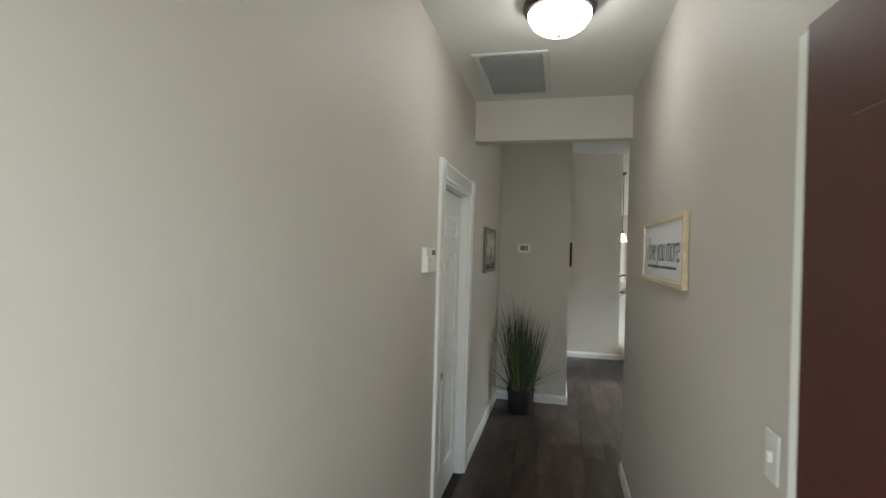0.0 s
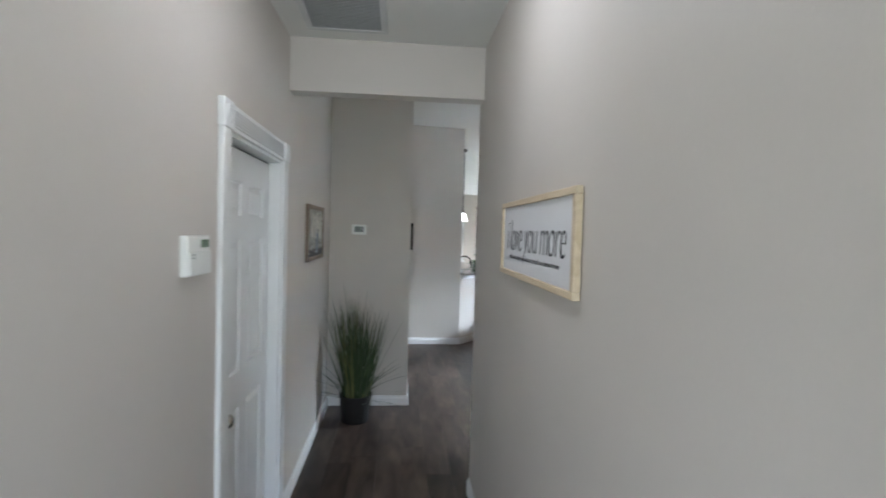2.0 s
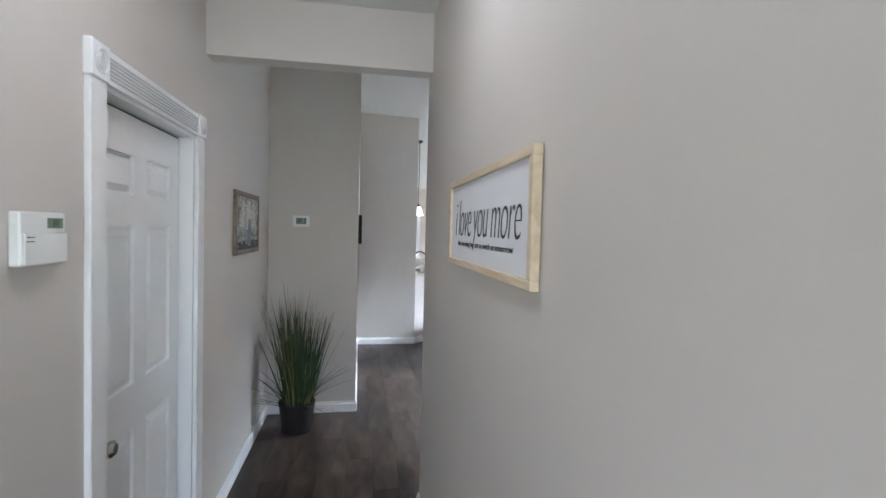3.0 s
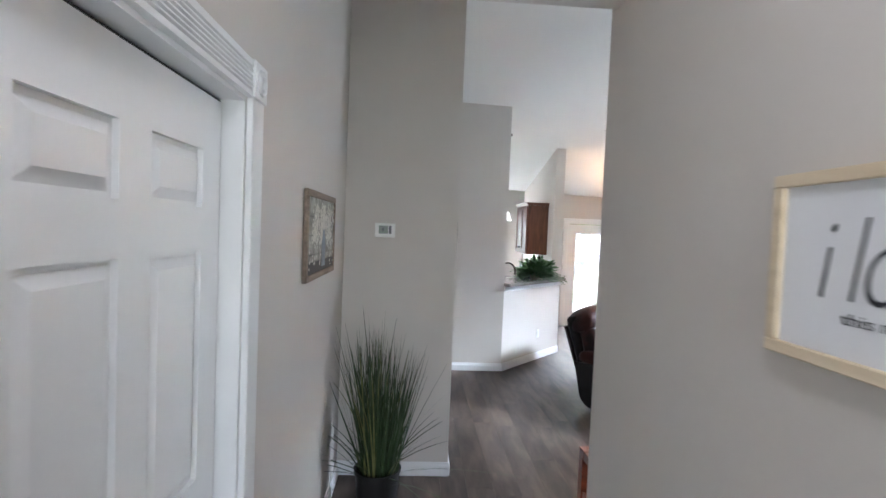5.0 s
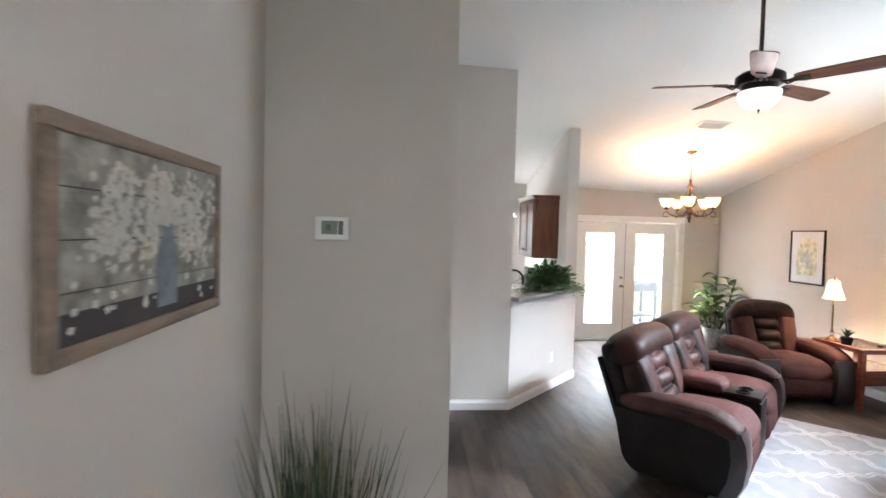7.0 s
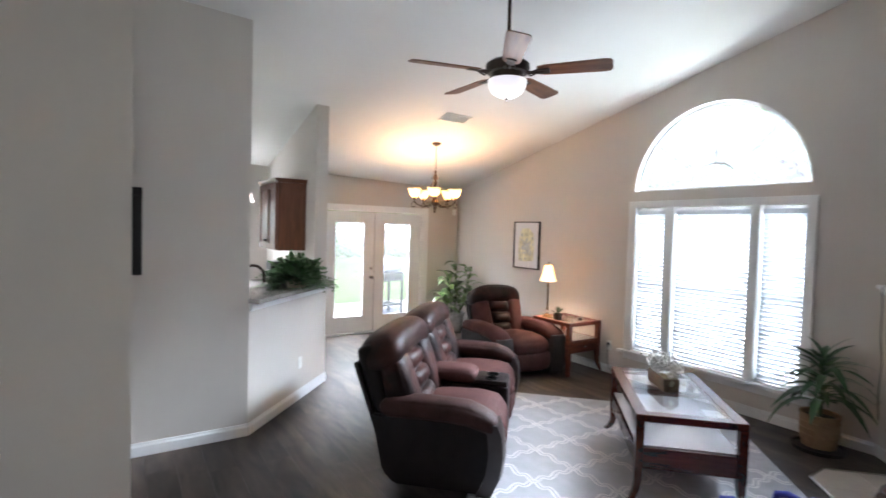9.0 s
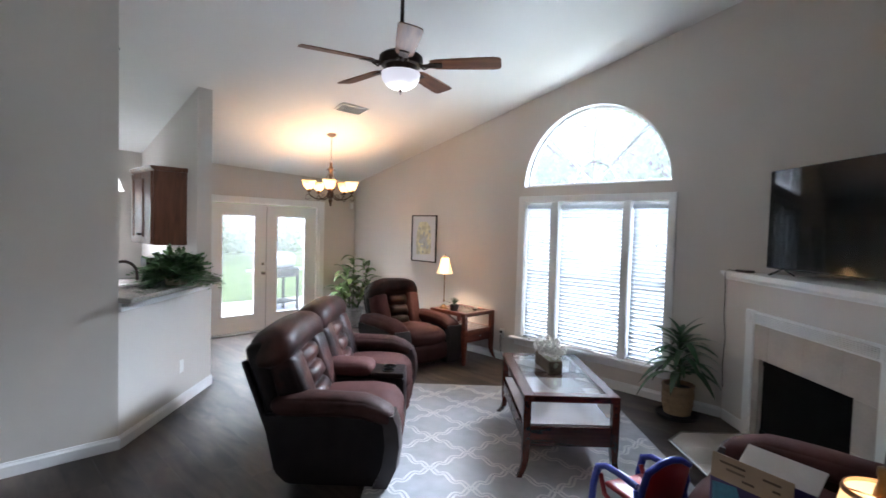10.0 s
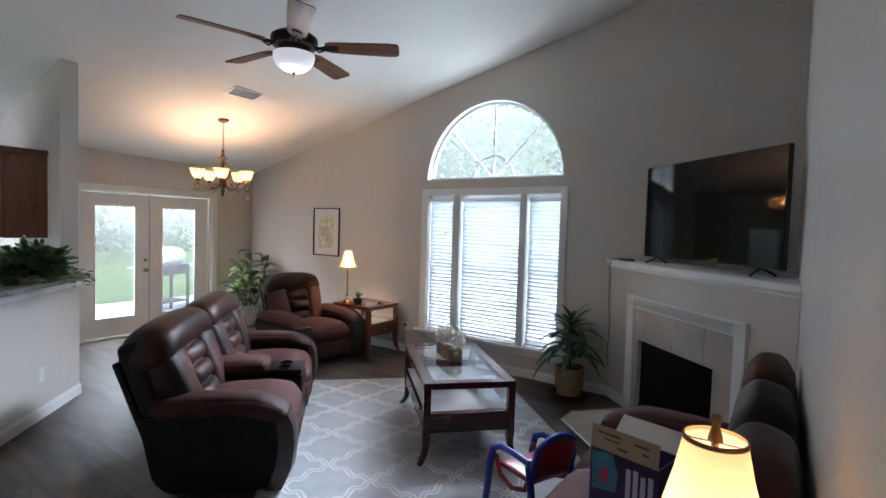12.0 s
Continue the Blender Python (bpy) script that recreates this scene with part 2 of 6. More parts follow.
def prism(poly, axis, a, b):
    """A polygon pushed along an axis from a to b. axis x: poly holds (y, z); y: (x, z); z: (x, y)."""
    bm = bmesh.new()
    put = {"x": lambda p, t: (t, p[0], p[1]), "y": lambda p, t: (p[0], t, p[1]), "z": lambda p, t: (p[0], p[1], t)}[axis]
    lo, hi = [bm.verts.new(put(p, a)) for p in poly], [bm.verts.new(put(p, b)) for p in poly]
    bm.faces.new(lo)
    bm.faces.new(hi[::-1])
    for k in range(len(poly)):
        j = (k + 1) % len(poly)
        bm.faces.new((lo[k], hi[k], hi[j], lo[j]))
    return bm


def bulge(bm, levels=2):
    """Soft, stuffed shape."""
    bmesh.ops.subdivide_edges(bm, edges=bm.edges[:], cuts=levels, use_grid_fill=True, smooth=0.6)
    return bm


def run(points, w, h, z0=0.0):
    """Moulding along a floor line: a strip w deep to the left of the line, h high."""
    bms = []
    for (xa, ya), (xb, yb) in zip(points, points[1:]):
        d = Vector((xb - xa, yb - ya, 0))
        L, ang = d.length, math.atan2(d.y, d.x)
        prof = [(0, z0), (w, z0), (w, z0 + h * 0.72), (w * 0.55, z0 + h * 0.86), (w * 0.4, z0 + h), (0, z0 + h)]
        bms.append(moved(prism(prof, "x", -w * 0.2, L + w * 0.2), pose(xa, ya, 0, 0, 0, math.degrees(ang))))
    return join(*bms)


def cushion(x0, y0, z0, x1, y1, z1, r=0.05, puff=0.02, n=7, crease=0.0, seed=0.0):
    """A stuffed block: rounded edges, swollen faces and slight creases."""
    bm = bmesh.new()
    h = Vector(((x1 - x0) / 2, (y1 - y0) / 2, (z1 - z0) / 2))
    c = Vector(((x0 + x1) / 2, (y0 + y1) / 2, (z0 + z1) / 2))
    r = min(r, h.x * 0.98, h.y * 0.98, h.z * 0.98)
    for axis in range(3):
        for side in (-1, 1):
            grid = []
            for i in range(n + 1):
                row = []
                for j in range(n + 1):
                    a, b = math.sin((i / n - 0.5) * math.pi), math.sin((j / n - 0.5) * math.pi)
                    p = [0, 0, 0]
                    p[axis], p[(axis + 1) % 3], p[(axis + 2) % 3] = side, a, b
                    q = Vector((p[0] * h.x, p[1] * h.y, p[2] * h.z))
                    core = Vector([max(-h[k] + r, min(h[k] - r, q[k])) for k in range(3)])
                    d = q - core
                    d = d.normalized() if d.length > 1e-6 else Vector((0, 0, 0))
                    v = core + r * d
                    v[axis] += side * puff * (1 - a * a) * (1 - b * b)
                    if crease:
                        w = c + v
                        v += d * crease * noise.noise(Vector((w.x * 9 + seed, w.y * 9, w.z * 9)))
                    row.append(bm.verts.new(c + v))
                grid.append(row)
            for i in range(n):
                for j in range(n):
                    bm.faces.new((grid[i][j], grid[i + 1][j], grid[i + 1][j + 1], grid[i][j + 1]))
    bmesh.ops.remove_doubles(bm, verts=bm.verts, dist=1e-4)
    return bm


def leaf(length, width, droop=0.5, fold=0.25, seg=6, tip=0.0):
    """A leaf along local x from the origin, drooping, folded along its midrib."""
    bm = bmesh.new()
    rows = []
    for i in range(seg + 1):
        t = i / seg
        x, z = length * (t - 0.25 * droop * t * t), length * droop * (0.35 * t - 0.75 * t * t)
        w = width * 0.5 * max(math.sin(math.pi * min(1, 0.06 + t * 0.94)) ** 0.8, tip * (1 - t)) + 0.0005
        rows.append((bm.verts.new((x, -w, z + w * fold)), bm.verts.new((x, 0, z)), bm.verts.new((x, w, z + w * fold))))
    for a, b in zip(rows, rows[1:]):
        bm.faces.new((a[0], b[0], b[1], a[1]))
        bm.faces.new((a[1], b[1], b[2], a[2]))
    return bm


def shared(name, me, parent, m, label=""):
    ob = new(name, me)
    ob.parent = parent
    ob.matrix_basis = m
    if label:
        tagged(ob, label)
    return ob


def mesh_of(bm, name, material, smooth=True):
    ob = part(name, bm, material, None, "", smooth)
    me = ob.data
    bpy.data.objects.remove(ob)
    return me


def text_mesh(body, size, extrude, material, name, parent, m, shear=0.0, space=1.0):
    cu = bpy.data.curves.new(name, "FONT")
    cu.body, cu.size, cu.extrude, cu.shear, cu.space_character = body, size, extrude, shear, space
    cu.offset = -0.02 * size if shear else 0.0
    cu.align_x, cu.align_y = "CENTER", "CENTER"
    tmp = new(name, cu)
    me = bpy.data.meshes.new_from_object(tmp.evaluated_get(bpy.context.evaluated_depsgraph_get()))
    bpy.data.objects.remove(tmp)
    me.materials.clear()
    me.materials.append(material)
    return shared(name, me, parent, m)

# ---- setting ----
XL, XR, YN, XW, YF = -0.50, 0.655, 4.40, 5.23, 11.73
HALL_Z = 2.815


def vault(y, x=XW):
    """Underside of the vaulted ceiling; it rises a little towards the kitchen."""
    return 2.385 + 0.230 * (YF - y) + 0.034 * (XW - x)


def wall_x(x0, x1, cells):
    return join(*[prism(c, "x", x0, x1) for c in cells])


def rect(a, b, c, d):
    return [(a, c), (b, c), (b, d), (a, d)]


TOP = 4.42
DY0, DY1, DZ = 3.195, 4.052, 2.065
structure("wall_hall_west", wall_x(XL - 0.12, XL, [rect(0.2, DY0, 0, TOP), rect(DY1, 6.12, 0, TOP), rect(DY0, DY1, DZ, TOP)]), M_WALL, "smooth greige painted hallway wall", "wall")
structure("wall_hall_east", box(XR, 0.2, 0, XR + 0.12, YN - 0.17, TOP), M_WALL, "smooth greige painted hallway wall", "wall")
structure("wall_header", box(XL, 4.22, 2.505, XR, 4.335, TOP), M_WALL, "painted header over the end of the hallway", "wall")
NOSE = [(XR + 0.03 - 0.03 * math.cos(a), YN - 0.03 + 0.03 * math.sin(a)) for a in (math.pi * k / 20 for k in range(11))]
structure("wall_south", prism([(XR, YN - 0.17)] + NOSE + [(XW + 0.14, YN), (XW + 0.14, YN - 0.17)], "z", 0, TOP), M_WALL, "greige painted wall behind the sofa", "wall")
structure("wall_niche", box(XL - 0.12, 6.0, 0, 0.268, 6.12, 4.0), M_WALL, "greige painted wall end with a thermostat", "wall")
structure("wall_return", box(0.148, 6.12, 0, 0.268, 8.61, 4.0), M_WALL, "greige painted return wall", "wall")
structure("wall_kitchen_front", box(0.148, 8.61, 0, 1.09, 8.73, 3.4), M_WALL, "greige painted wall beside the breakfast bar", "wall")
BAR = [(1.09, 8.61), (2.105, 9.687), (2.02, 9.767), (1.005, 8.69)]
structure("wall_bar", prism(BAR, "z", 0, 1.05), M_WALL, "angled half wall under the breakfast bar", "wall")
structure("wall_kitchen_side", box(1.97, 9.70, 0, 2.105, YF, 3.1), M_WALL, "greige painted wall end between kitchen and dining area", "wall")
structure("wall_kitchen_west", box(-0.62, 8.73, 0, -0.5, YF, 3.4), M_WALL, "greige painted kitchen wall", "wall")
FX0, FX1, FZ = 2.80, 4.54, 1.96
structure("wall_north", join(*[prism(c, "y", YF, YF + 0.14) for c in (rect(-0.62, 0.55, 0, 2.66), rect(0.55, 1.45, 0, 1.1), rect(0.55, 1.45, 2.0, 2.66), rect(1.45, FX0, 0, 2.66), rect(FX0, FX1, FZ, 2.66), rect(FX1, XW + 0.14, 0, 2.66))]), M_WALL, "warm greige painted wall round the french doors", "wall")
WY0, WY1, WZ0, WZ1 = 6.41, 8.11, 0.34, 2.00
AC, AR, AZ = 7.27, 0.875, 2.18
cells = [rect(YN, WY0, 0, AZ), rect(WY1, YF, 0, AZ), rect(WY0, WY1, 0, WZ0), rect(WY0, WY1, WZ1, AZ)]
arc = [(AC + AR * math.cos(a), AZ + AR * math.sin(a)) for a in (math.pi * k / 28 for k in range(29))]
for (ya, za), (yb, zb) in zip(arc, arc[1:]):
    cells.append([(ya, za), (ya, TOP), (yb, TOP), (yb, zb)])
cells += [rect(YN, AC - AR, AZ, TOP), rect(AC + AR, YF, AZ, TOP)]
structure("wall_east", wall_x(XW, XW + 0.14, cells), M_WALL, "tall greige painted wall with an arched window", "wall")
structure("wall_entry", join(box(XL - 0.12, 0.2, 0, -0.36, 0.32, TOP), box(0.60, 0.2, 0, XR + 0.12, 0.32, TOP), box(-0.36, 0.2, 2.08, 0.60, 0.32, TOP)), M_WALL, "painted wall round the front doorway", "wall")

structure("ceiling_hall", box(XL, 0.32, HALL_Z, XR, 4.22, HALL_Z + 0.1), M_CEIL, "flat white hallway ceiling", "ceiling")
vault_slab = prism(rect(YN - 0.2, YF + 0.2, 0, 0.15), "x", -0.8, XW + 0.3)
for v in vault_slab.verts:
    v.co.z += vault(v.co.y, v.co.x)
structure("ceiling_vault", vault_slab, M_CEIL, "white sloping vaulted ceiling", "ceiling")
floor = structure("floor", join(box(-0.62, 0.2, -0.12, XR + 0.12, YN - 0.17, -0.008), box(-0.62, YN - 0.17, -0.12, XW + 0.14, YF + 0.14, -0.008)), M_SUB, "dark brown wood plank floor", "floor")
structure("baseboard_hall_west", join(run([(XL, 6.0), (XL, 4.147)], 0.016, 0.095), run([(XL, 3.10), (XL, 0.32)], 0.016, 0.095)), M_TRIM, "white moulded baseboard", "baseboard")
structure("baseboard_niche", run([(0.268, 6.0), (XL, 6.0)], 0.016, 0.095), M_TRIM, "white moulded baseboard", "baseboard")
structure("baseboard_hall_east", join(run([(XR, 1.5), (XR, YN - 0.02)], 0.016, 0.095), run([(XR + 0.02, YN), (3.80, YN)], 0.016, 0.095)), M_TRIM, "white moulded baseboard", "baseboard")
structure("baseboard_kitchen", run([(2.105, YF), (2.105, 9.687), (1.09, 8.61), (0.268, 8.61), (0.268, 6.0)], 0.016, 0.095), M_TRIM, "white moulded baseboard", "baseboard")
structure("baseboard_north", join(run([(FX0 - 0.09, YF), (2.105, YF)], 0.016, 0.095), run([(XW, YF), (FX1 + 0.09, YF)], 0.016, 0.095)), M_TRIM, "white moulded baseboard", "baseboard")
structure("baseboard_east", run([(XW, 5.87), (XW, YF)], 0.016, 0.095), M_TRIM, "white moulded baseboard", "baseboard")
structure("ground", box(-60, -60, -0.35, 90, 90, -0.2), M_LAWN, "green lawn outside", "ground")

# ---- windows and glazed doors ----
def pane(name, bm, parent):
    ob = part(name, bm, M_PANE, parent)
    ob.visible_shadow = False
    return ob


w1 = thing("window_1", "white three-part window with half-closed horizontal blinds", "window", pose(XW, 0, 0), kind="structure")
part("casing", join(box(-0.02, 8.11, 0.335, 0, 8.205, 2.07, 0.003), box(-0.02, 6.335, 0.335, 0, 6.41, 2.07, 0.003), box(-0.021, 6.41, 1.995, 0, 8.11, 2.07, 0.003)), M_TRIM, w1)
part("window_sill", box(-0.07, 6.28, 0.305, 0.13, 8.26, 0.337, 0.006, 2), M_TRIM, w1)
part("apron", box(-0.016, 6.33, 0.235, 0, 8.21, 0.305, 0.003), M_TRIM, w1)
OPEN = [(7.745, 8.11), (6.872, 7.645), (6.41, 6.79)]
for a, b in ((7.645, 7.745), (6.79, 6.872)):
    part("mullion", box(-0.018, a, 0.337, 0.12, b, 1.995, 0.004), M_TRIM, w1)
for a, b in OPEN:
    part("window_frame", join(box(0.075, a, 0.337, 0.12, a + 0.04, 1.995), box(0.075, b - 0.04, 0.337, 0.12, b, 1.995), box(0.075, a + 0.04, 0.337, 0.12, b - 0.04, 0.38), box(0.075, a + 0.04, 1.955, 0.12, b - 0.04, 1.995), box(0.08, a + 0.04, 1.13, 0.11, b - 0.04, 1.17)), M_TRIM, w1)
    pane("pane", box(0.094, a + 0.04, 0.38, 0.098, b - 0.04, 1.955), w1)
for a, b in OPEN:
    bl = thing("window_blind", "white horizontal slat blind hung in the window", "blind", pose(XW, (a + b) / 2, 0), "blinds in the window")
    hw = (b - a) / 2 - 0.012
    part("headrail", box(0.012, -hw, 1.915, 0.058, hw, 1.962, 0.003), M_BLIND, bl)
    part("bottom_rail", box(0.018, -hw, 0.35, 0.052, hw, 0.372, 0.004), M_BLIND, bl)
    crown = [(0.024 * q / 3, 0.008 * (1 - (q / 3) ** 2)) for q in range(-3, 4)]
    sl = mesh_of(moved(prism(crown + [(x, z - 0.002) for x, z in reversed(crown)], "y", -hw, hw), pose(0, 0, 0, 0, 58, 0)), "slat", M_BLIND)
    N = 36
    for k in range(N):
        shared("slat", sl, bl, pose(0.036, 0, 0.40 + k * (1.895 - 0.40) / (N - 1), 0, 0, 0))
    for yy in (-hw * 0.7, hw * 0.7):
        part("ladder_cord", box(0.010, yy - 0.001, 0.36, 0.012, yy + 0.001, 1.93), M_BLIND, bl)
    part("tilt_cord", tube([(0.004, -hw * 0.45, 1.93), (0.002, -hw * 0.45, 1.55)], 0.0025, 6), M_BLIND, bl)
    part("tassel", lathe([(0, 1.52), (0.007, 1.525), (0.005, 1.55), (0, 1.552)], 8, 0.002, -hw * 0.45), M_CHERRY_DK, bl)

w2o = thing("window_2", "half-round white window with a sunburst grille", "window", pose(XW, AC, AZ), kind="structure")


def half_ring(r0, r1, x0, x1, n=40):
    return prism([(r1 * math.cos(math.pi * k / n), r1 * math.sin(math.pi * k / n)) for k in range(n + 1)] + [(r0 * math.cos(math.pi * k / n), r0 * math.sin(math.pi * k / n)) for k in range(n, -1, -1)], "x", x0, x1)


part("window_frame", join(half_ring(AR - 0.035, AR - 0.001, 0.07, 0.12), box(0.07, -AR + 0.035, 0.001, 0.12, AR - 0.035, 0.035)), M_TRIM, w2o)
part("reveal", half_ring(AR - 0.006, AR - 0.0005, 0.002, 0.07), M_TRIM, w2o)
part("sill_board", box(0.001, -AR + 0.006, 0.0005, 0.07, AR - 0.006, 0.008), M_TRIM, w2o)
part("muntin", half_ring(0.25, 0.268, 0.085, 0.10, 24), M_TRIM, w2o)
for ang in (45, 90, 135):
    part("muntin", moved(box(0.086, -0.008, 0.03, 0.099, 0.008, AR - 0.034), pose(0, 0, 0, ang - 90)), M_TRIM, w2o)
pane("pane", prism([((AR - 0.03) * math.cos(math.pi * k / 32), 0.03 + (AR - 0.06) * math.sin(math.pi * k / 32)) for k in range(33)], "x", 0.091, 0.094), w2o)

# french doors: opening from FX0 to FX1 in the north wall, leaves 4.5 cm thick
fdr = thing("door_2", "pair of closed white french doors with tall glass panes", "french door", pose(0, YF, 0), kind="structure")
part("frame", join(box(FX0, -0.002, 0.02, FX0 + 0.045, 0.14, FZ - 0.03), box(FX1 - 0.045, -0.002, 0.02, FX1, 0.14, FZ - 0.03), box(FX0, -0.002, FZ - 0.03, FX1, 0.14, FZ - 0.001)), M_TRIM, fdr)
part("threshold", box(FX0, -0.03, -0.004, FX1, 0.16, 0.02, 0.004), M_TRIM, fdr)
part("casing", join(box(FX0 - 0.075, -0.02, 0, FX0 + 0.012, -0.002, FZ - 0.012, 0.003), box(FX1 - 0.012, -0.02, 0, FX1 + 0.075, -0.002, FZ - 0.012, 0.003), box(FX0 - 0.075, -0.02, FZ - 0.012, FX1 + 0.075, -0.002, FZ + 0.07, 0.003)), M_TRIM, fdr)
MID = 3.645
for a, b, gx0, gx1 in ((FX0 + 0.052, MID - 0.004, 2.965, 3.475), (MID + 0.004, FX1 - 0.052, 3.80, 4.30)):
    lf = part("leaf", join(box(a, 0.03, 0.025, gx0, 0.075, FZ - 0.04), box(gx1, 0.03, 0.025, b, 0.075, FZ - 0.04), box(gx0, 0.03, 0.025, gx1, 0.075, 0.255), box(gx0, 0.03, 1.77, gx1, 0.075, FZ - 0.04)), M_TRIM, fdr)
    part("glazing_bead", join(box(gx0, 0.022, 0.255, gx0 + 0.022, 0.035, 1.77, 0.003), box(gx1 - 0.022, 0.022, 0.255, gx1, 0.035, 1.77, 0.003), box(gx0 + 0.022, 0.022, 0.255, gx1 - 0.022, 0.035, 0.277, 0.003), box(gx0 + 0.022, 0.022, 1.748, gx1 - 0.022, 0.035, 1.77, 0.003)), M_TRIM, lf)
    g = pane("pane", box(gx0 + 0.002, 0.050, 0.257, gx1 - 0.002, 0.055, 1.768), lf)
part("astragal", box(MID - 0.004, 0.034, 0.025, MID + 0.004, 0.07, FZ - 0.04), M_BLACK, fdr)
for zz, r in ((0.89, 0.026), (1.03, 0.022)):
    part("knob" if zz < 1 else "deadbolt", moved(lathe([(0, 0), (r, 0), (r, 0.006), (0.011, 0.012), (0.011, 0.03), (r * 0.95, 0.042), (r * 0.8, 0.056), (0, 0.06)] if zz < 1 else [(0, 0), (r, 0), (r * 0.9, 0.014), (0, 0.016)], 18), pose(MID - 0.055, 0.03, zz, 90)), M_CHROME, fdr, "brushed nickel", True)

w3 = thing("window_3", "white kitchen window over the counter", "window", pose(1.0, YF, 1.1), kind="structure")
part("window_frame", join(box(-0.45, 0.03, 0, -0.40, 0.09, 0.9), box(0.40, 0.03, 0, 0.45, 0.09, 0.9), box(-0.40, 0.03, 0, 0.40, 0.09, 0.05), box(-0.40, 0.03, 0.85, 0.40, 0.09, 0.9), box(-0.40, 0.04, 0.43, 0.40, 0.08, 0.47)), M_TRIM, w3)
part("casing", join(box(-0.52, -0.018, -0.02, -0.45, 0, 0.97), box(0.45, -0.018, -0.02, 0.52, 0, 0.97), box(-0.45, -0.018, 0.9, 0.45, 0, 0.97)), M_TRIM, w3)
part("window_sill", box(-0.55, -0.05, -0.04, 0.55, 0.1, -0.001, 0.004), M_TRIM, w3)
pane("pane", box(-0.40, 0.058, 0.05, 0.40, 0.062, 0.85), w3)

# ---- hallway ----
def six_panel_door(name, w, h, t, label, m):
    """Local: x along the width, front face towards -y at y=0."""
    d = thing(name, label, "door", m, kind="structure")
    rails = [(0.0, 0.20), (0.86, 1.03), (1.63, 1.74), (h - 0.145, h)]
    st = 0.11
    bms = [box(0, 0.014, 0, w, t, h)]
    for a, b in ((0, st), (w / 2 - 0.055, w / 2 + 0.055), (w - st, w)):
        bms.append(box(a, 0, 0, b, 0.0145, h))
    for a, b in rails:
        bms += [box(st, 0, a, w / 2 - 0.055, 0.0145, b), box(w / 2 + 0.055, 0, a, w - st, 0.0145, b)]
    part("slab", join(*bms), M_TRIM, d)
    for a, b in ((st, w / 2 - 0.055), (w / 2 + 0.055, w - st)):
        for (_, z0), (z1, _) in zip(rails, rails[1:]):
            g = 0.036
            bm = bmesh.new()
            lo = [bm.verts.new(p) for p in ((a + 0.012, 0.0138, z0 + 0.012), (b - 0.012, 0.0138, z0 + 0.012), (b - 0.012, 0.0138, z1 - 0.012), (a + 0.012, 0.0138, z1 - 0.012))]
            hi = [bm.verts.new(p) for p in ((a + g, 0.001, z0 + g), (b - g, 0.001, z0 + g), (b - g, 0.001, z1 - g), (a + g, 0.001, z1 - g))]
            bm.faces.new(hi)
            for k in range(4):
                bm.faces.new((lo[k], lo[(k + 1) % 4], hi[(k + 1) % 4], hi[k]))
            part("panel", bm, M_TRIM, d)
    return d


def fluted(L, w, t, flutes=5):
    """Casing along local x, w wide in z, flutes cut along its length."""
    prof, n = [(0, 0), (-t, 0)], flutes
    for k in range(n):
        a, b = w * (0.14 + 0.72 * k / n), w * (0.14 + 0.72 * (k + 1) / n)
        prof += [(-t, a), (-t * 0.4, a + (b - a) * 0.25), (-t * 0.4, a + (b - a) * 0.45), (-t, b - (b - a) * 0.3)]
    prof += [(-t, w), (0, w)]
    return prism(prof, "x", 0, L)


def rosette(w, t):
    """Corner block, front towards -y, centred on the origin."""
    bms = [box(-w / 2, -t, -w / 2, w / 2, 0, w / 2, 0.003)]
    for r0, r1 in ((0.040, 0.032), (0.024, 0.012)):
        ring = lathe([(r1 * w / 0.11, t - 0.002), (r0 * w / 0.11, t - 0.002), (r0 * w / 0.11, t + 0.002), ((r0 + r1) / 2 * w / 0.11, t + 0.006), (r1 * w / 0.11, t + 0.002)], 20)
        bms.append(moved(ring, pose(0, 0, 0, 90)))
    return join(*bms)


# closet door: wall face x=-0.5, seen from +x; local x runs towards +y
D_IN = pose(XL, 0, 0, 0, 0, 90)
door = six_panel_door("door_1", DY1 - DY0 - 0.044, 2.033, 0.04, "closed white six-panel door in the hallway", pose(XL - 0.060, DY0 + 0.022, 0.008, 0, 0, 90))
DW, DH = DY1 - DY0 - 0.044, 2.033
# black strips put in place of the shade in the gap round the door
part("gap_shade", join(box(DW + 0.0005, 0.007, 0, DW + 0.0095, 0.03, DH + 0.009), box(0, 0.007, DH + 0.0005, DW, 0.03, DH + 0.009)), M_BLACK, door, "dark strip standing in for shade in the door gap")
knob = part("knob", moved(lathe([(0, 0), (0.03, 0), (0.03, 0.006), (0.012, 0.012), (0.012, 0.035), (0.027, 0.048), (0.028, 0.058), (0.018, 0.068), (0, 0.070)], 20), pose(0.06, 0, 0.90, 90)), M_CHROME, door, "brushed nickel knob", True)
trim = thing("trim_door", "white fluted door casing with corner rosettes", "trim", D_IN, kind="structure")
part("casing", moved(box(-0.094, -0.02, 0, 0, 0, 2.066, 0.003), pose(DY0, 0, 0)), M_TRIM, trim)
part("casing", moved(box(0, -0.02, 0, 0.094, 0, 2.066, 0.003), pose(DY1, 0, 0)), M_TRIM, trim)
part("head_casing", moved(fluted(DY1 - DY0, 0.100, 0.02, 6), pose(DY0, 0, 2.066)), M_TRIM, trim)
for yy in (DY0 - 0.047, DY1 + 0.047):
    part("rosette", moved(rosette(0.106, 0.026), pose(yy, 0, 2.118)), M_TRIM, trim)
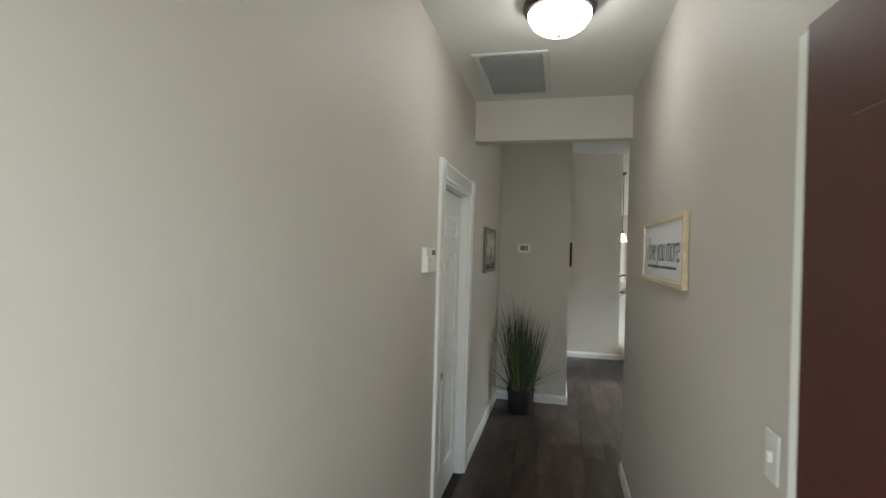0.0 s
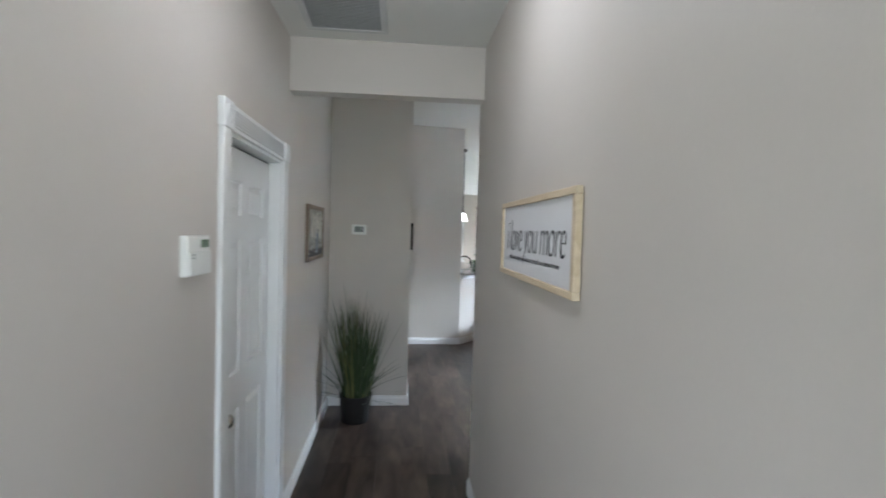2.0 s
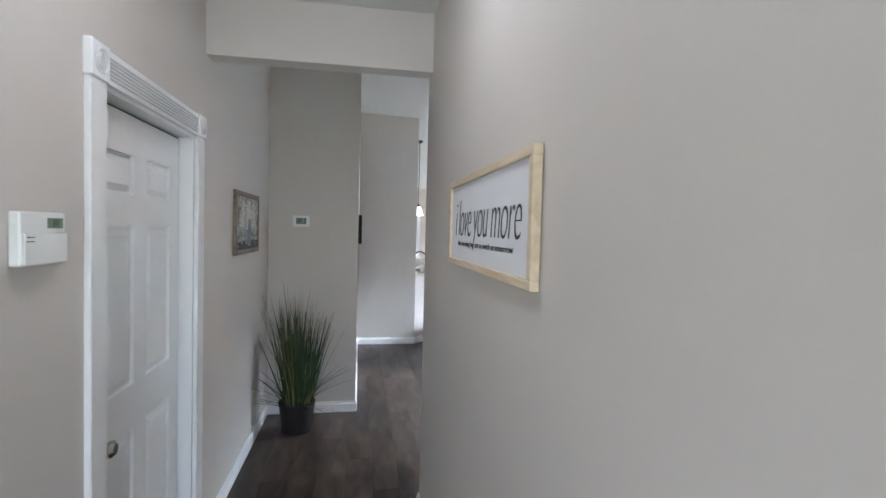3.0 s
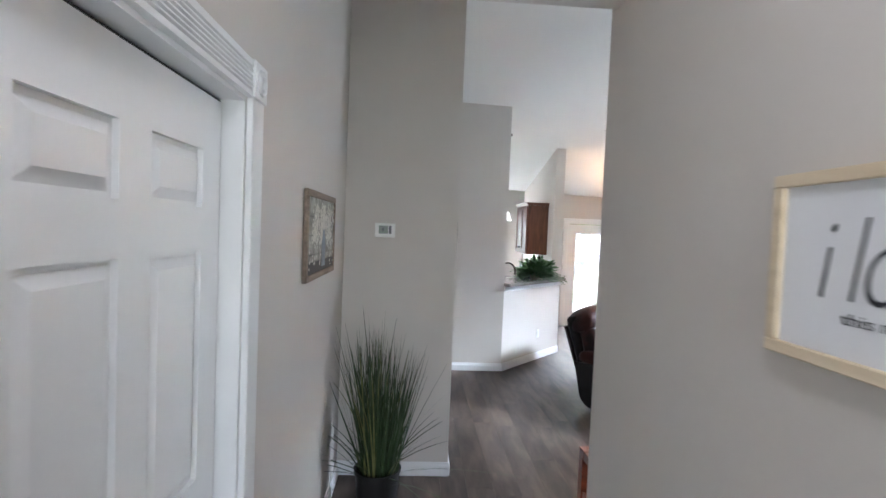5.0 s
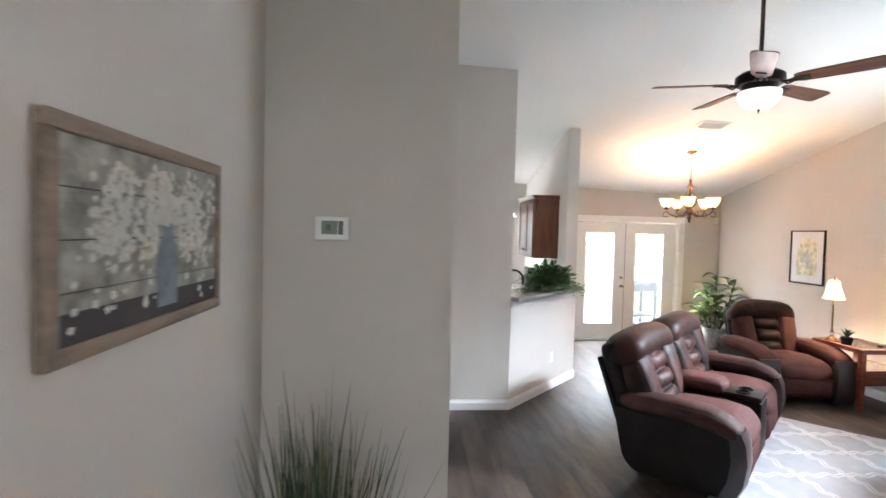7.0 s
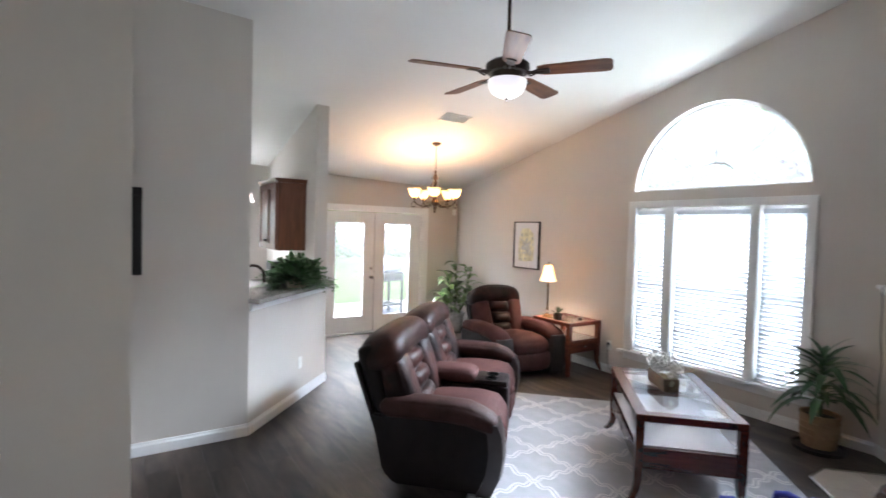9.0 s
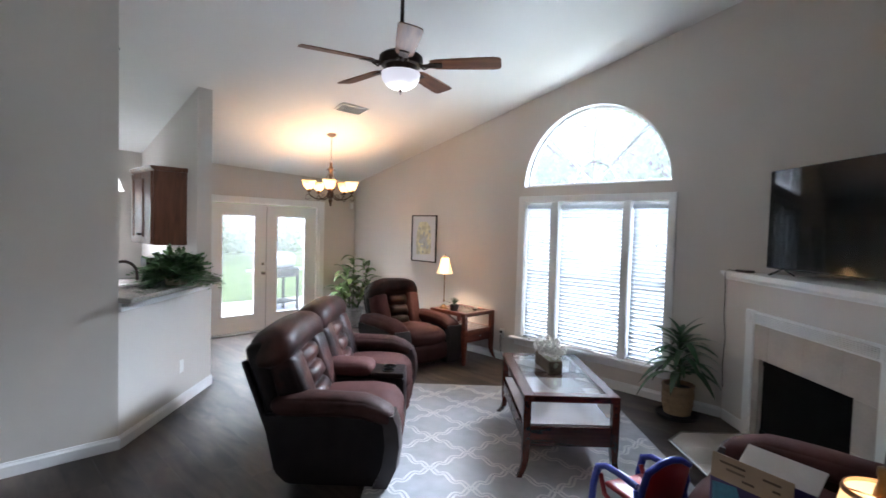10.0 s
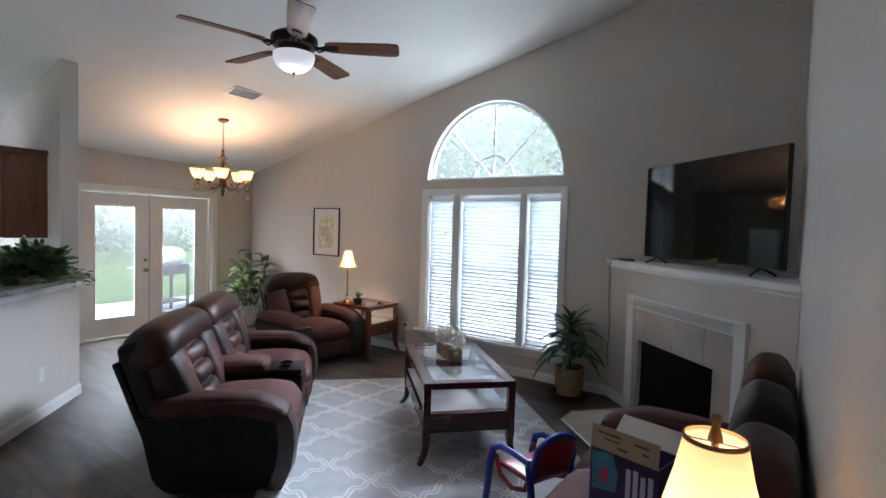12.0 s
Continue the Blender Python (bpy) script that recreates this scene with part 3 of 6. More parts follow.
part("jamb", join(box(DY0 - 0.001, 0.0, 0, DY0 + 0.012, 0.118, DZ), box(DY1 - 0.012, 0.0, 0, DY1 + 0.001, 0.118, DZ), box(DY0 + 0.012, 0, DZ - 0.012, DY1 - 0.012, 0.118, DZ + 0.001)), M_TRIM, trim)
structure("wall_closet", join(box(XL - 0.72, DY0 - 0.2, 0, XL - 0.62, DY1 + 0.2, 2.3), box(XL - 0.62, DY0 - 0.2, 0, XL - 0.122, DY0 - 0.1, 2.3), box(XL - 0.62, DY1 + 0.1, 0, XL - 0.122, DY1 + 0.2, 2.3), box(XL - 0.72, DY0 - 0.2, 2.3, XL - 0.122, DY1 + 0.2, 2.4)), M_WALL, "plain closet walls behind the closed door", "wall")

# front door leaf standing open along the wall
fd = thing("front_door", "dark red painted front door standing wide open", "door", pose(0.645, 0.38, 0.01, 0, 0, 93.0), kind="structure")
part("leaf", box(0, 0, 0, 0.985, 0.044, 2.03, 0.003), M_DOOR_RED, fd)
for z0, z1 in ((0.22, 0.85), (1.05, 1.85)):
    for a in (0.12, 0.54):
        part("panel", box(a, -0.004, z0, a + 0.32, 0.004, z1, 0.003), M_DOOR_RED, fd)
        part("panel", box(a, 0.040, z0, a + 0.32, 0.048, z1, 0.003), M_DOOR_RED, fd)
part("edge_strip", box(0.988, 0.008, 0.0, 1.03, 0.036, 2.03, 0.004), M_WHITE, fd, "pale strip along the door edge")

# alarm keypad
kp = thing("alarm_keypad", "white wall-mounted alarm keypad with a small display", "keypad", pose(XL, 2.878, 1.604, 0, 0, 90))
part("body", join(box(-0.086, -0.028, -0.064, 0.086, 0, 0.064, 0.006, 2)), M_WHITE, kp)
part("flap", join(box(-0.084, -0.034, -0.062, 0.084, -0.028, 0.014, 0.003)), M_WHITE, kp)
part("display", box(0.01, -0.0295, 0.025, 0.072, -0.027, 0.05), mat("lcd_green", (0.16, 0.22, 0.15), 0.2, 0, 0.1), kp, "dim green display")
part("display_mark", box(0.03, -0.0305, 0.03, 0.05, -0.029, 0.046), mat("lcd_dark", (0.03, 0.06, 0.03), 0.3), kp)
for zz in (0.004, -0.006):
    part("label_bar", box(-0.075, -0.0352, zz - 0.0012, -0.05, -0.0338, zz + 0.0012), M_BLACK, kp)

# framed script sign
M_PINE = mat_wood("pale_pine_frame", (0.56, 0.44, 0.29), (0.72, 0.60, 0.43), 0.55, 3, (1, 9, 9), 0.06)
M_PAPER = mat("white_sign_board", (0.74, 0.74, 0.75), 0.7, 0, 0.02)
M_INK = mat("dark_ink", (0.03, 0.03, 0.035), 0.6)
SY0, SY1, SZ0, SZ1 = 2.525, 3.485, 1.524, 1.836
sg = thing("framed_sign", "pale pine framed white sign with dark script writing", "sign", pose(XR, (SY0 + SY1) / 2, (SZ0 + SZ1) / 2, 0, 0, -90))
w2, h2 = (SY1 - SY0) / 2, (SZ1 - SZ0) / 2
part("board", box(-w2 + 0.01, -0.014, -h2 + 0.01, w2 - 0.01, -0.004, h2 - 0.01), M_PAPER, sg, "white board")
for a in ((-w2, -h2, w2, -h2 + 0.022), (-w2, h2 - 0.022, w2, h2)):
    part("frame_rail", box(a[0], -0.024, a[1], a[2], -0.002, a[3], 0.002), M_PINE, sg)
for a in ((-w2, -w2 + 0.024), (w2 - 0.024, w2)):
    part("frame_stile", box(a[0], -0.024, -h2 + 0.022, a[1], -0.002, h2 - 0.022, 0.002), M_PINE, sg)
text_mesh("i love you more", 0.150, 0.0006, M_INK, "lettering", sg, pose(0, -0.0150, 0.008, 90) @ Matrix.Diagonal((0.88, 1.3, 1, 1)), 0.25, 0.92)
text_mesh("this morning but not as much as tomorrow", 0.026, 0.0005, M_INK, "small_lettering", sg, pose(0, -0.0150, -0.075, 90) @ Matrix.Diagonal((1.45, 1, 1, 1)))

# light switch
sw = thing("light_switch", "white wall light switch plate", "switch", pose(XR, 1.72, 1.205, 0, 0, -90))
part("plate", box(-0.036, -0.006, -0.058, 0.036, 0, 0.058, 0.003), M_WHITE, sw)
part("toggle", box(-0.006, -0.016, -0.012, 0.006, -0.004, 0.012, 0.002), M_WHITE, sw)

# hallway ceiling lamp
hl = thing("ceiling_light", "flush ceiling light with a dark rim and glowing white bowl", "ceiling light", pose(0.135, 2.79, HALL_Z))
part("pan", lathe([(0, 0), (0.165, 0), (0.170, -0.02), (0.160, -0.045), (0.135, -0.05), (0, -0.05)], 40), M_BRONZE, hl, "dark bronze rim", True)
M_BOWL = mat_glow("lit_frosted_bowl", (0.97, 0.97, 0.98), 7.2)
part("bowl", lathe([(0.145, -0.046), (0.142, -0.07), (0.122, -0.10), (0.085, -0.125), (0.04, -0.14), (0, -0.143)], 36), M_BOWL, hl, "glowing frosted glass bowl", True)
part("finial", lathe([(0, -0.14), (0.008, -0.145), (0.006, -0.156), (0, -0.16)], 12), M_BRONZE, hl, "", True)

# return air grille
M_GRILLE = mat("grille_paint", (0.62, 0.62, 0.61), 0.5)
va = thing("return_air_grille", "grey-white slatted return air grille in the hallway ceiling", "vent", pose(-0.15, 3.685, HALL_Z))
VX, VY = 0.222, 0.390
for nm, b in (("frame", (-VX, -VY, VX, -VY + 0.035)), ("frame", (-VX, VY - 0.035, VX, VY)), ("frame", (-VX, -VY + 0.035, -VX + 0.035, VY - 0.035)), ("frame", (VX - 0.035, -VY + 0.035, VX, VY - 0.035))):
    part(nm, box(b[0], b[1], -0.014, b[2], b[3], -0.001, 0.003), M_GRILLE, va)
part("backing", box(-VX + 0.03, -VY + 0.03, -0.003, VX - 0.03, VY - 0.03, -0.001), mat("grille_dark", (0.09, 0.09, 0.09), 0.8), va)
slat_me = mesh_of(moved(box(-VX + 0.035, -0.007, -0.0008, VX - 0.035, 0.007, 0.0008), pose(0, 0, -0.008, 35)), "slat", M_GRILLE, False)
for k in range(44):
    shared("slat", slat_me, va, pose(0, -VY + 0.042 + k * (2 * VY - 0.084) / 43, 0))

# framed picture of a bottle with blossoms
M_DRIFT = mat_wood("driftwood_frame", (0.17, 0.125, 0.09), (0.30, 0.23, 0.17), 0.65, 3, (1, 9, 9), 0.06)
PY0, PY1, PZ0, PZ1 = 4.775, 5.485, 1.458, 1.872
pc = thing("framed_picture", "weathered wood framed picture of white blossoms in a bottle", "picture", pose(XL, (PY0 + PY1) / 2, (PZ0 + PZ1) / 2, 0, 0, 90))
w2, h2 = (PY1 - PY0) / 2, (PZ1 - PZ0) / 2
for a in ((-w2, -h2, w2, -h2 + 0.03), (-w2, h2 - 0.03, w2, h2)):
    part("frame_rail", box(a[0], -0.022, a[1], a[2], -0.002, a[3], 0.002), M_DRIFT, pc)
for a in ((-w2, -w2 + 0.03), (w2 - 0.03, w2)):
    part("frame_stile", box(a[0], -0.022, -h2 + 0.03, a[1], -0.002, h2 - 0.03, 0.002), M_DRIFT, pc)
M_CANVAS = mat("plank_canvas", (0.30, 0.29, 0.25), 0.7, 0, 0.6, 16, 50, 0.1)
M_BLOSSOM = mat("blossom_paint", (0.62, 0.60, 0.53), 0.7, 0, 0.2, 40, 90, 0.1)
M_BOTTLE = mat("painted_bottle", (0.16, 0.20, 0.23), 0.5, 0, 0.4, 20, 60, 0)
M_TABLEP = mat("painted_dark_table", (0.035, 0.028, 0.028), 0.6, 0, 0.3)
hh = (2 * h2 - 0.06) / 4
for k in range(4):
    part("canvas_plank", box(-w2 + 0.03, -0.016, -h2 + 0.03 + k * hh + 0.0015, w2 - 0.03, -0.008, -h2 + 0.03 + (k + 1) * hh - 0.0015), M_CANVAS, pc)
part("backing", box(-w2 + 0.028, -0.008, -h2 + 0.028, w2 - 0.028, -0.003, h2 - 0.028), M_TABLEP, pc)
part("painted_table", box(-w2 + 0.031, -0.0175, -h2 + 0.031, w2 - 0.031, -0.0162, -h2 + 0.085), M_TABLEP, pc)
part("painted_bottle", moved(prism([(-0.045, 0), (0.045, 0), (0.05, 0.10), (0.04, 0.14), (0.022, 0.165), (0.022, 0.20), (-0.022, 0.20), (-0.022, 0.165), (-0.04, 0.14), (-0.05, 0.10)], "y", -0.0186, -0.0177), pose(0.04, 0, -h2 + 0.05)), M_BOTTLE, pc)
rp = random.Random(4)
sprays = [(0.04 + 1.5 * r * math.cos(a), 0.0 + r * math.sin(a)) for a, r in ((rp.uniform(-0.25, 3.4), rp.uniform(0.03, 0.18)) for q in range(26))]
bms = bmesh.new()
for k in range(950):
    bx, bz = sprays[k % len(sprays)]
    cx, cz = bx + rp.gauss(0, 0.030), bz + rp.gauss(0, 0.030)
    if k % 19 == 0:
        cx, cz = rp.uniform(-0.3, 0.32), rp.uniform(-0.19, -0.02)
    if abs(cx - 0.04) < 0.055 and cz < -h2 + 0.24:
        continue
    if abs(cx) > w2 - 0.045 or abs(cz) > h2 - 0.045:
        continue
    s = rp.uniform(0.004, 0.0125)
    n = rp.randint(4, 6)
    bms.faces.new([bms.verts.new((cx + s * math.cos(6.283 * q / n + k), -0.0190 - 0.000002 * k, cz + s * rp.uniform(0.6, 1.2) * math.sin(6.283 * q / n + k))) for q in range(n)])
ob = part("painted_blossoms", bms, M_BLOSSOM, pc)

# thermostat
th = thing("thermostat", "white wall thermostat with a grey display", "thermostat", pose(-0.225, 6.0, 1.698))
part("body", box(-0.069, -0.024, -0.048, 0.069, 0, 0.048, 0.006, 2), M_WHITE, th)
part("display", box(-0.042, -0.026, -0.024, 0.022, -0.023, 0.030), mat("lcd_grey", (0.20, 0.23, 0.20), 0.25, 0, 0.1), th, "grey-green display")
part("button_panel", box(0.025, -0.0255, -0.024, 0.044, -0.023, 0.030), mat("dark_grey_key", (0.09, 0.09, 0.10), 0.4), th)
text_mesh("8", 0.036, 0.0004, M_INK, "digits", th, pose(-0.014, -0.0265, 0.002, 90))

# small dark frame hung on the return wall
M_BLACKWOOD = mat("matt_black_wood", (0.012, 0.011, 0.011), 0.75, 0, 0.2)
sf = thing("dark_wall_frame", "narrow black framed hanging seen from its edge", "picture", pose(0.268, 6.40, 1.640, 0, 0, 90))
part("frame", join(box(0, -0.034, -0.14, 0.40, 0, -0.115, 0.002), box(0, -0.034, 0.115, 0.40, 0, 0.14, 0.002), box(0, -0.034, -0.115, 0.025, 0, 0.115, 0.002), box(0.375, -0.034, -0.115, 0.40, 0, 0.115, 0.002)), M_BLACKWOOD, sf)
part("panel", box(0.02, -0.012, -0.12, 0.38, -0.002, 0.12), mat("grey_print", (0.2, 0.2, 0.2), 0.6, 0, 0.3, 12), sf)


# tall grass in a black pot
gp = thing("potted_grass", "tall artificial green grass in a black plastic pot", "plant", pose(-0.195, 5.62, 0))
part("pot", lathe([(0, 0), (0.115, 0), (0.122, 0.01), (0.138, 0.225), (0.145, 0.225), (0.145, 0.24), (0.132, 0.24), (0.128, 0.20), (0, 0.20)], 28), M_POTBLACK, gp, "black plastic nursery pot", True)
part("soil", lathe([(0, 0.206), (0.127, 0.203)], 20), M_SOIL, gp)
rg = random.Random(11)


def blades(count, spread, hmin, hmax, w, lean, rnd):
    bm = bmesh.new()
    for k in range(count):
        a, r = rnd.uniform(0, 6.283), rnd.uniform(0, spread)
        H = rnd.uniform(hmin, hmax)
        ln = (abs(rnd.gauss(0, lean)) + 0.04) * (1 + 1.3 * (H < hmin * 1.25))
        o = Vector((r * math.cos(a), r * math.sin(a), 0.16))
        dirv = Vector((math.cos(a + rnd.uniform(-0.5, 0.5)), math.sin(a + rnd.uniform(-0.5, 0.5)), 0))
        side = Vector((-dirv.y, dirv.x, 0))
        if rnd.random() < 0.5:
            side = (side + dirv * rnd.uniform(-1, 1)).normalized()
        rows, seg = [], 6
        bend = rnd.uniform(0.5, 1.6) * ln
        for i in range(seg + 1):
            t = i / seg
            p = o + dirv * H * (ln * 0.5 * t + bend * t * t * 0.5) + Vector((0, 0, H * (t - 0.25 * ln * t * t)))
            ww = w * rnd.uniform(0.9, 1.1) * (1 - t) ** 0.6 * 0.5 + 0.0006
            rows.append((bm.verts.new(p - side * ww), bm.verts.new(p + side * ww)))
        for p, q in zip(rows, rows[1:]):
            bm.faces.new((p[0], q[0], q[1], p[1]))
    return bm


def tufts(count, per, rnd):
    """Bunches of straight tapering blades that fan out of one root each."""
    bm = bmesh.new()
    for k in range(count):
        a, r = k * 2.4 + rnd.uniform(-0.3, 0.3), rnd.uniform(0.01, 0.10)
        root = Vector((r * math.cos(a), r * math.sin(a), 0.17))
        out = Vector((math.cos(a), math.sin(a), 0)) * (0.04 + 1.7 * r) * rnd.uniform(0.5, 1.2)
        tall = rnd.uniform(0.78, 1.09)
        for b in range(per):
            H = tall * rnd.uniform(0.45, 1.0)
            lean = out + Vector((rnd.gauss(0, 0.075), rnd.gauss(0, 0.075), 0))
            bend = Vector((rnd.gauss(0, 0.05), rnd.gauss(0, 0.05), 0))
            side = Vector((rnd.uniform(-1, 1), rnd.uniform(-1, 1), 0)).normalized()
            o = root + Vector((rnd.gauss(0, 0.014), rnd.gauss(0, 0.014), 0))
            w, rows = rnd.uniform(0.010, 0.016), []
            for i in range(6):
                t = i / 5
                p = o + (lean * t + bend * t * t + Vector((0, 0, t * (1 - 0.12 * lean.length)))) * H
                ww = w * 0.5 * (1 - t ** 1.6) + 0.0006
                rows.append((bm.verts.new(p - side * ww), bm.verts.new(p + side * ww)))
            for p, q in zip(rows, rows[1:]):
                bm.faces.new((p[0], q[0], q[1], p[1]))
    return bm


M_BLADE_G = mat("grass_blade", (0.040, 0.066, 0.026), 0.45, 0, 0.5, 12, 60, 0.05)
M_BLADE_Y = mat("dry_grass_blade", (0.17, 0.17, 0.06), 0.5, 0, 0.4, 12, 60, 0.05)
part("blades", tufts(15, 17, rg), M_BLADE_G, gp, "dark green blades")
part("arching_blades", blades(14, 0.11, 0.62, 0.85, 0.0095, 0.36, rg), M_BLADE_G, gp)
part("drooping_blades", blades(30, 0.115, 0.28, 0.45, 0.011, 0.95, rg), M_BLADE_G, gp)
part("pale_blades", blades(30, 0.11, 0.36, 0.92, 0.010, 0.22, rg), M_BLADE_Y, gp, "yellowish dry blades")

# ---- living room seating ----
def arm(parent, x0, x1, D, outer, pad_mat=M_SUEDE):
    """A padded recliner arm: leather side with a curved front band, suede pad on top. outer: -1 or 1, the side that shows."""
    prof = [(0.10, 0.015), (D - 0.26, 0.015), (D - 0.18, 0.09), (D - 0.10, 0.46), (0.12, 0.49), (0.045, 0.44), (0.0, 0.32), (0.015, 0.16)]
    side = prism(prof, "x", x0 + 0.012, x1 - 0.012)
    bmesh.ops.bevel(side, geom=side.edges[:], offset=0.016, segments=2, affect="EDGES")
    a = part("arm", side, M_LEATHER, parent, "dark leather arm side", True)
    band = [(0.0, 0.47), (-0.030, 0.40), (-0.042, 0.28), (-0.024, 0.14), (0.03, 0.015)]
    bm = bmesh.new()
    rows = []
    for y, z in band:
        rows.append([bm.verts.new((x0 + f * (x1 - x0), y - 0.014 * math.sin(math.pi * f), z)) for f in (0, 0.15, 0.5, 0.85, 1)] + [bm.verts.new((x1, y + 0.09, z)), bm.verts.new((x0, y + 0.09, z))])
    for p, q in zip(rows, rows[1:]):
        for k in range(len(p)):
            j = (k + 1) % len(p)
            bm.faces.new((p[k], p[j], q[j], q[k]))
    bm.faces.new(rows[0])
    bm.faces.new(rows[-1][::-1])
    part("front_band", bm, M_BAND, a, "smooth greyish leather band", True)
    pad = cushion(x0 - 0.012, 0.0, 0.0, x1 + 0.012, D - 0.16, 0.13, 0.062, 0.012, 9, 0.006, x0)
    for v in pad.verts:
        t = v.co.y / (D - 0.16)
        v.co.z += 0.437 + 0.006 * math.sin(math.pi * t) - 0.10 * max(0, 0.28 - t) ** 1.2 * 3
    part("arm_pad", pad, pad_mat, a, "reddish brown padded arm top", True)
    return a


def seat_unit(parent, x0, x1, D, seed=0.0, tilt=20, back=None):
    """Seat cushion, footrest and a tufted reclining back between x0 and x1."""
    w = x1 - x0
    seat = cushion(x0 + 0.004, 0.0, 0.29, x1 - 0.004, 0.64, 0.455, 0.075, 0.028, 10, 0.010, seed)
    for v in seat.verts:
        v.co.z += 0.03 * (0.64 - v.co.y) - 0.015
        if v.co.y < 0.18:
            v.co.z -= (0.18 - v.co.y) ** 2 * 1.6
    s = part("seat_cushion", seat, M_SUEDE, parent, "reddish brown padded seat", True)
    part("footrest", cushion(x0 + 0.006, -0.012, 0.075, x1 - 0.006, 0.11, 0.290, 0.05, 0.018, 8, 0.012, seed + 3), M_SUEDE, parent, "reddish brown footrest panel", True)
    part("seat_base", box(x0, 0.09, 0.05, x1, D - 0.22, 0.30), M_LEATHER, parent)
    if back:
        x0, x1 = back
        w = x1 - x0
    lean = Matrix.Translation((0, min(0.60, D - 0.375), 0.42)) @ Matrix.Rotation(radians(-tilt), 4, "X")
    if seed >= 10:  # the sofa against the wall has a higher, thinner back
        lean = lean @ Matrix.Translation((0, 0.085, 0)) @ Matrix.Diagonal((1, 0.66, 1.07, 1))
    b = part("backrest", moved(cushion(x0 + 0.0, 0.10, -0.02, x1 - 0.0, 0.25, 0.56, 0.06, 0.01, 8), lean), M_LEATHER, parent, "dark leather back shell", True)
    cw = min(w * 0.44, 0.36)
    cx = (x0 + x1) / 2
    for k, (z0, z1) in enumerate(((-0.04, 0.125), (0.115, 0.265), (0.255, 0.40))):
        part("centre_pad", moved(cushion(cx - cw / 2, -0.015, z0, cx + cw / 2, 0.15, z1, 0.050, 0.034, 9, 0.010, seed + k), lean), M_FADED, b, "tufted leather pad", True)
    for a, c in ((x0 + 0.002, cx - cw / 2 + 0.012), (cx + cw / 2 - 0.012, x1 - 0.002)):
        bol = cushion(a, -0.03, -0.06, c, 0.15, 0.43, 0.06, 0.012, 9, 0.010, seed + a)
        for v in bol.verts:
            f = (v.co.z + 0.06) / 0.49
            v.co.x += (cx - v.co.x) * 0.10 * (1 - f) * (1 if v.co.y < 0.1 else 0)
        part("side_bolster", moved(bol, lean), M_SUEDE if seed < 5 else M_FADED, b, "padded side bolster", True)
    head = cushion(x0 - 0.008, -0.05, 0.385, x1 + 0.008, 0.24, 0.61, 0.10, 0.012, 10, 0.010, seed + 9)
    for v in head.verts:
        v.co.z -= 0.055 * ((v.co.x - cx) / (w / 2)) ** 4
    part("headrest", moved(head, lean), M_FADED, b, "padded headrest roll", True)
    part("back_panel", moved(box(x0 + 0.015, 0.25, -0.10, x1 - 0.015, 0.285, 0.47, 0.012, 2), lean), M_LEATHER, b)


def feet(parent, xs, D):
    for x in xs:
        for y in (0.14, D - 0.34):
            part("foot", lathe([(0, 0), (0.022, 0), (0.028, 0.05), (0, 0.05)], 12, x, y), M_BLACK, parent)


LD = 0.92
lv = thing("reclining_loveseat", "dark brown leather reclining loveseat with a cupholder console", "loveseat", pose(2.175, 6.845, 0.012, 0, 0, 45))
arm(lv, 0.0, 0.18, LD, -1, M_ARM)
arm(lv, 1.69, 1.87, LD, 1, M_ARM)
seat_unit(lv, 0.182, 0.795, LD, 6.0, 20, (0.05, 0.932))
seat_unit(lv, 1.075, 1.688, LD, 7.0, 20, (0.938, 1.82))
con = part("console", join(box(0.797, -0.005, 0.06, 1.073, 0.70, 0.46, 0.02, 2)), M_LEATHER, lv, "dark leather console body", True)
part("console_lid", moved(cushion(0.797, 0.26, 0.455, 1.073, 0.80, 0.565, 0.05, 0.012, 8, 0.006), pose(0, 0, 0)), M_SUEDE, con, "reddish brown padded console lid", True)
tray = box(0.80, 0.0, 0.455, 1.07, 0.26, 0.505, 0.02, 2)
part("cup_tray", tray, M_LEATHER, con, "", True)
for cx in (0.865, 0.985):
    part("cup_ring", lathe([(0.036, 0.505), (0.048, 0.505), (0.048, 0.512), (0.036, 0.512), (0.036, 0.505)], 24, cx, 0.13), M_BLACKMETAL, con, "dark metal cupholder ring", True)
    part("cup_well", lathe([(0, 0.5065), (0.036, 0.5065)], 24, cx, 0.13), M_BLACKMETAL, con)
feet(lv, (0.1, 1.75), LD)

rc = thing("recliner_chair", "reddish brown leather recliner armchair", "armchair", pose(3.74, 8.74, 0, 0, 0, -6))
arm(rc, 0.0, 0.20, 0.98, -1)
arm(rc, 0.77, 0.97, 0.98, 1)
seat_unit(rc, 0.202, 0.768, 0.98, 1.0, 20, (0.14, 0.83))
feet(rc, (0.1, 0.87), 0.98)

# sofa along the south wall: faces +y
so = thing("reclining_sofa", "dark brown leather reclining sofa against the wall", "sofa", pose(3.50, 5.345, 0, 0, 0, 180))
arm(so, 0.0, 0.18, 0.98, -1)
arm(so, 1.86, 2.04, 0.98, 1)
for k in range(3):
    seat_unit(so, 0.182 + k * 0.5587, 0.182 + (k + 1) * 0.5587, 0.98, 10.0 + 2 * k, 8)
feet(so, (0.1, 1.95), LD)


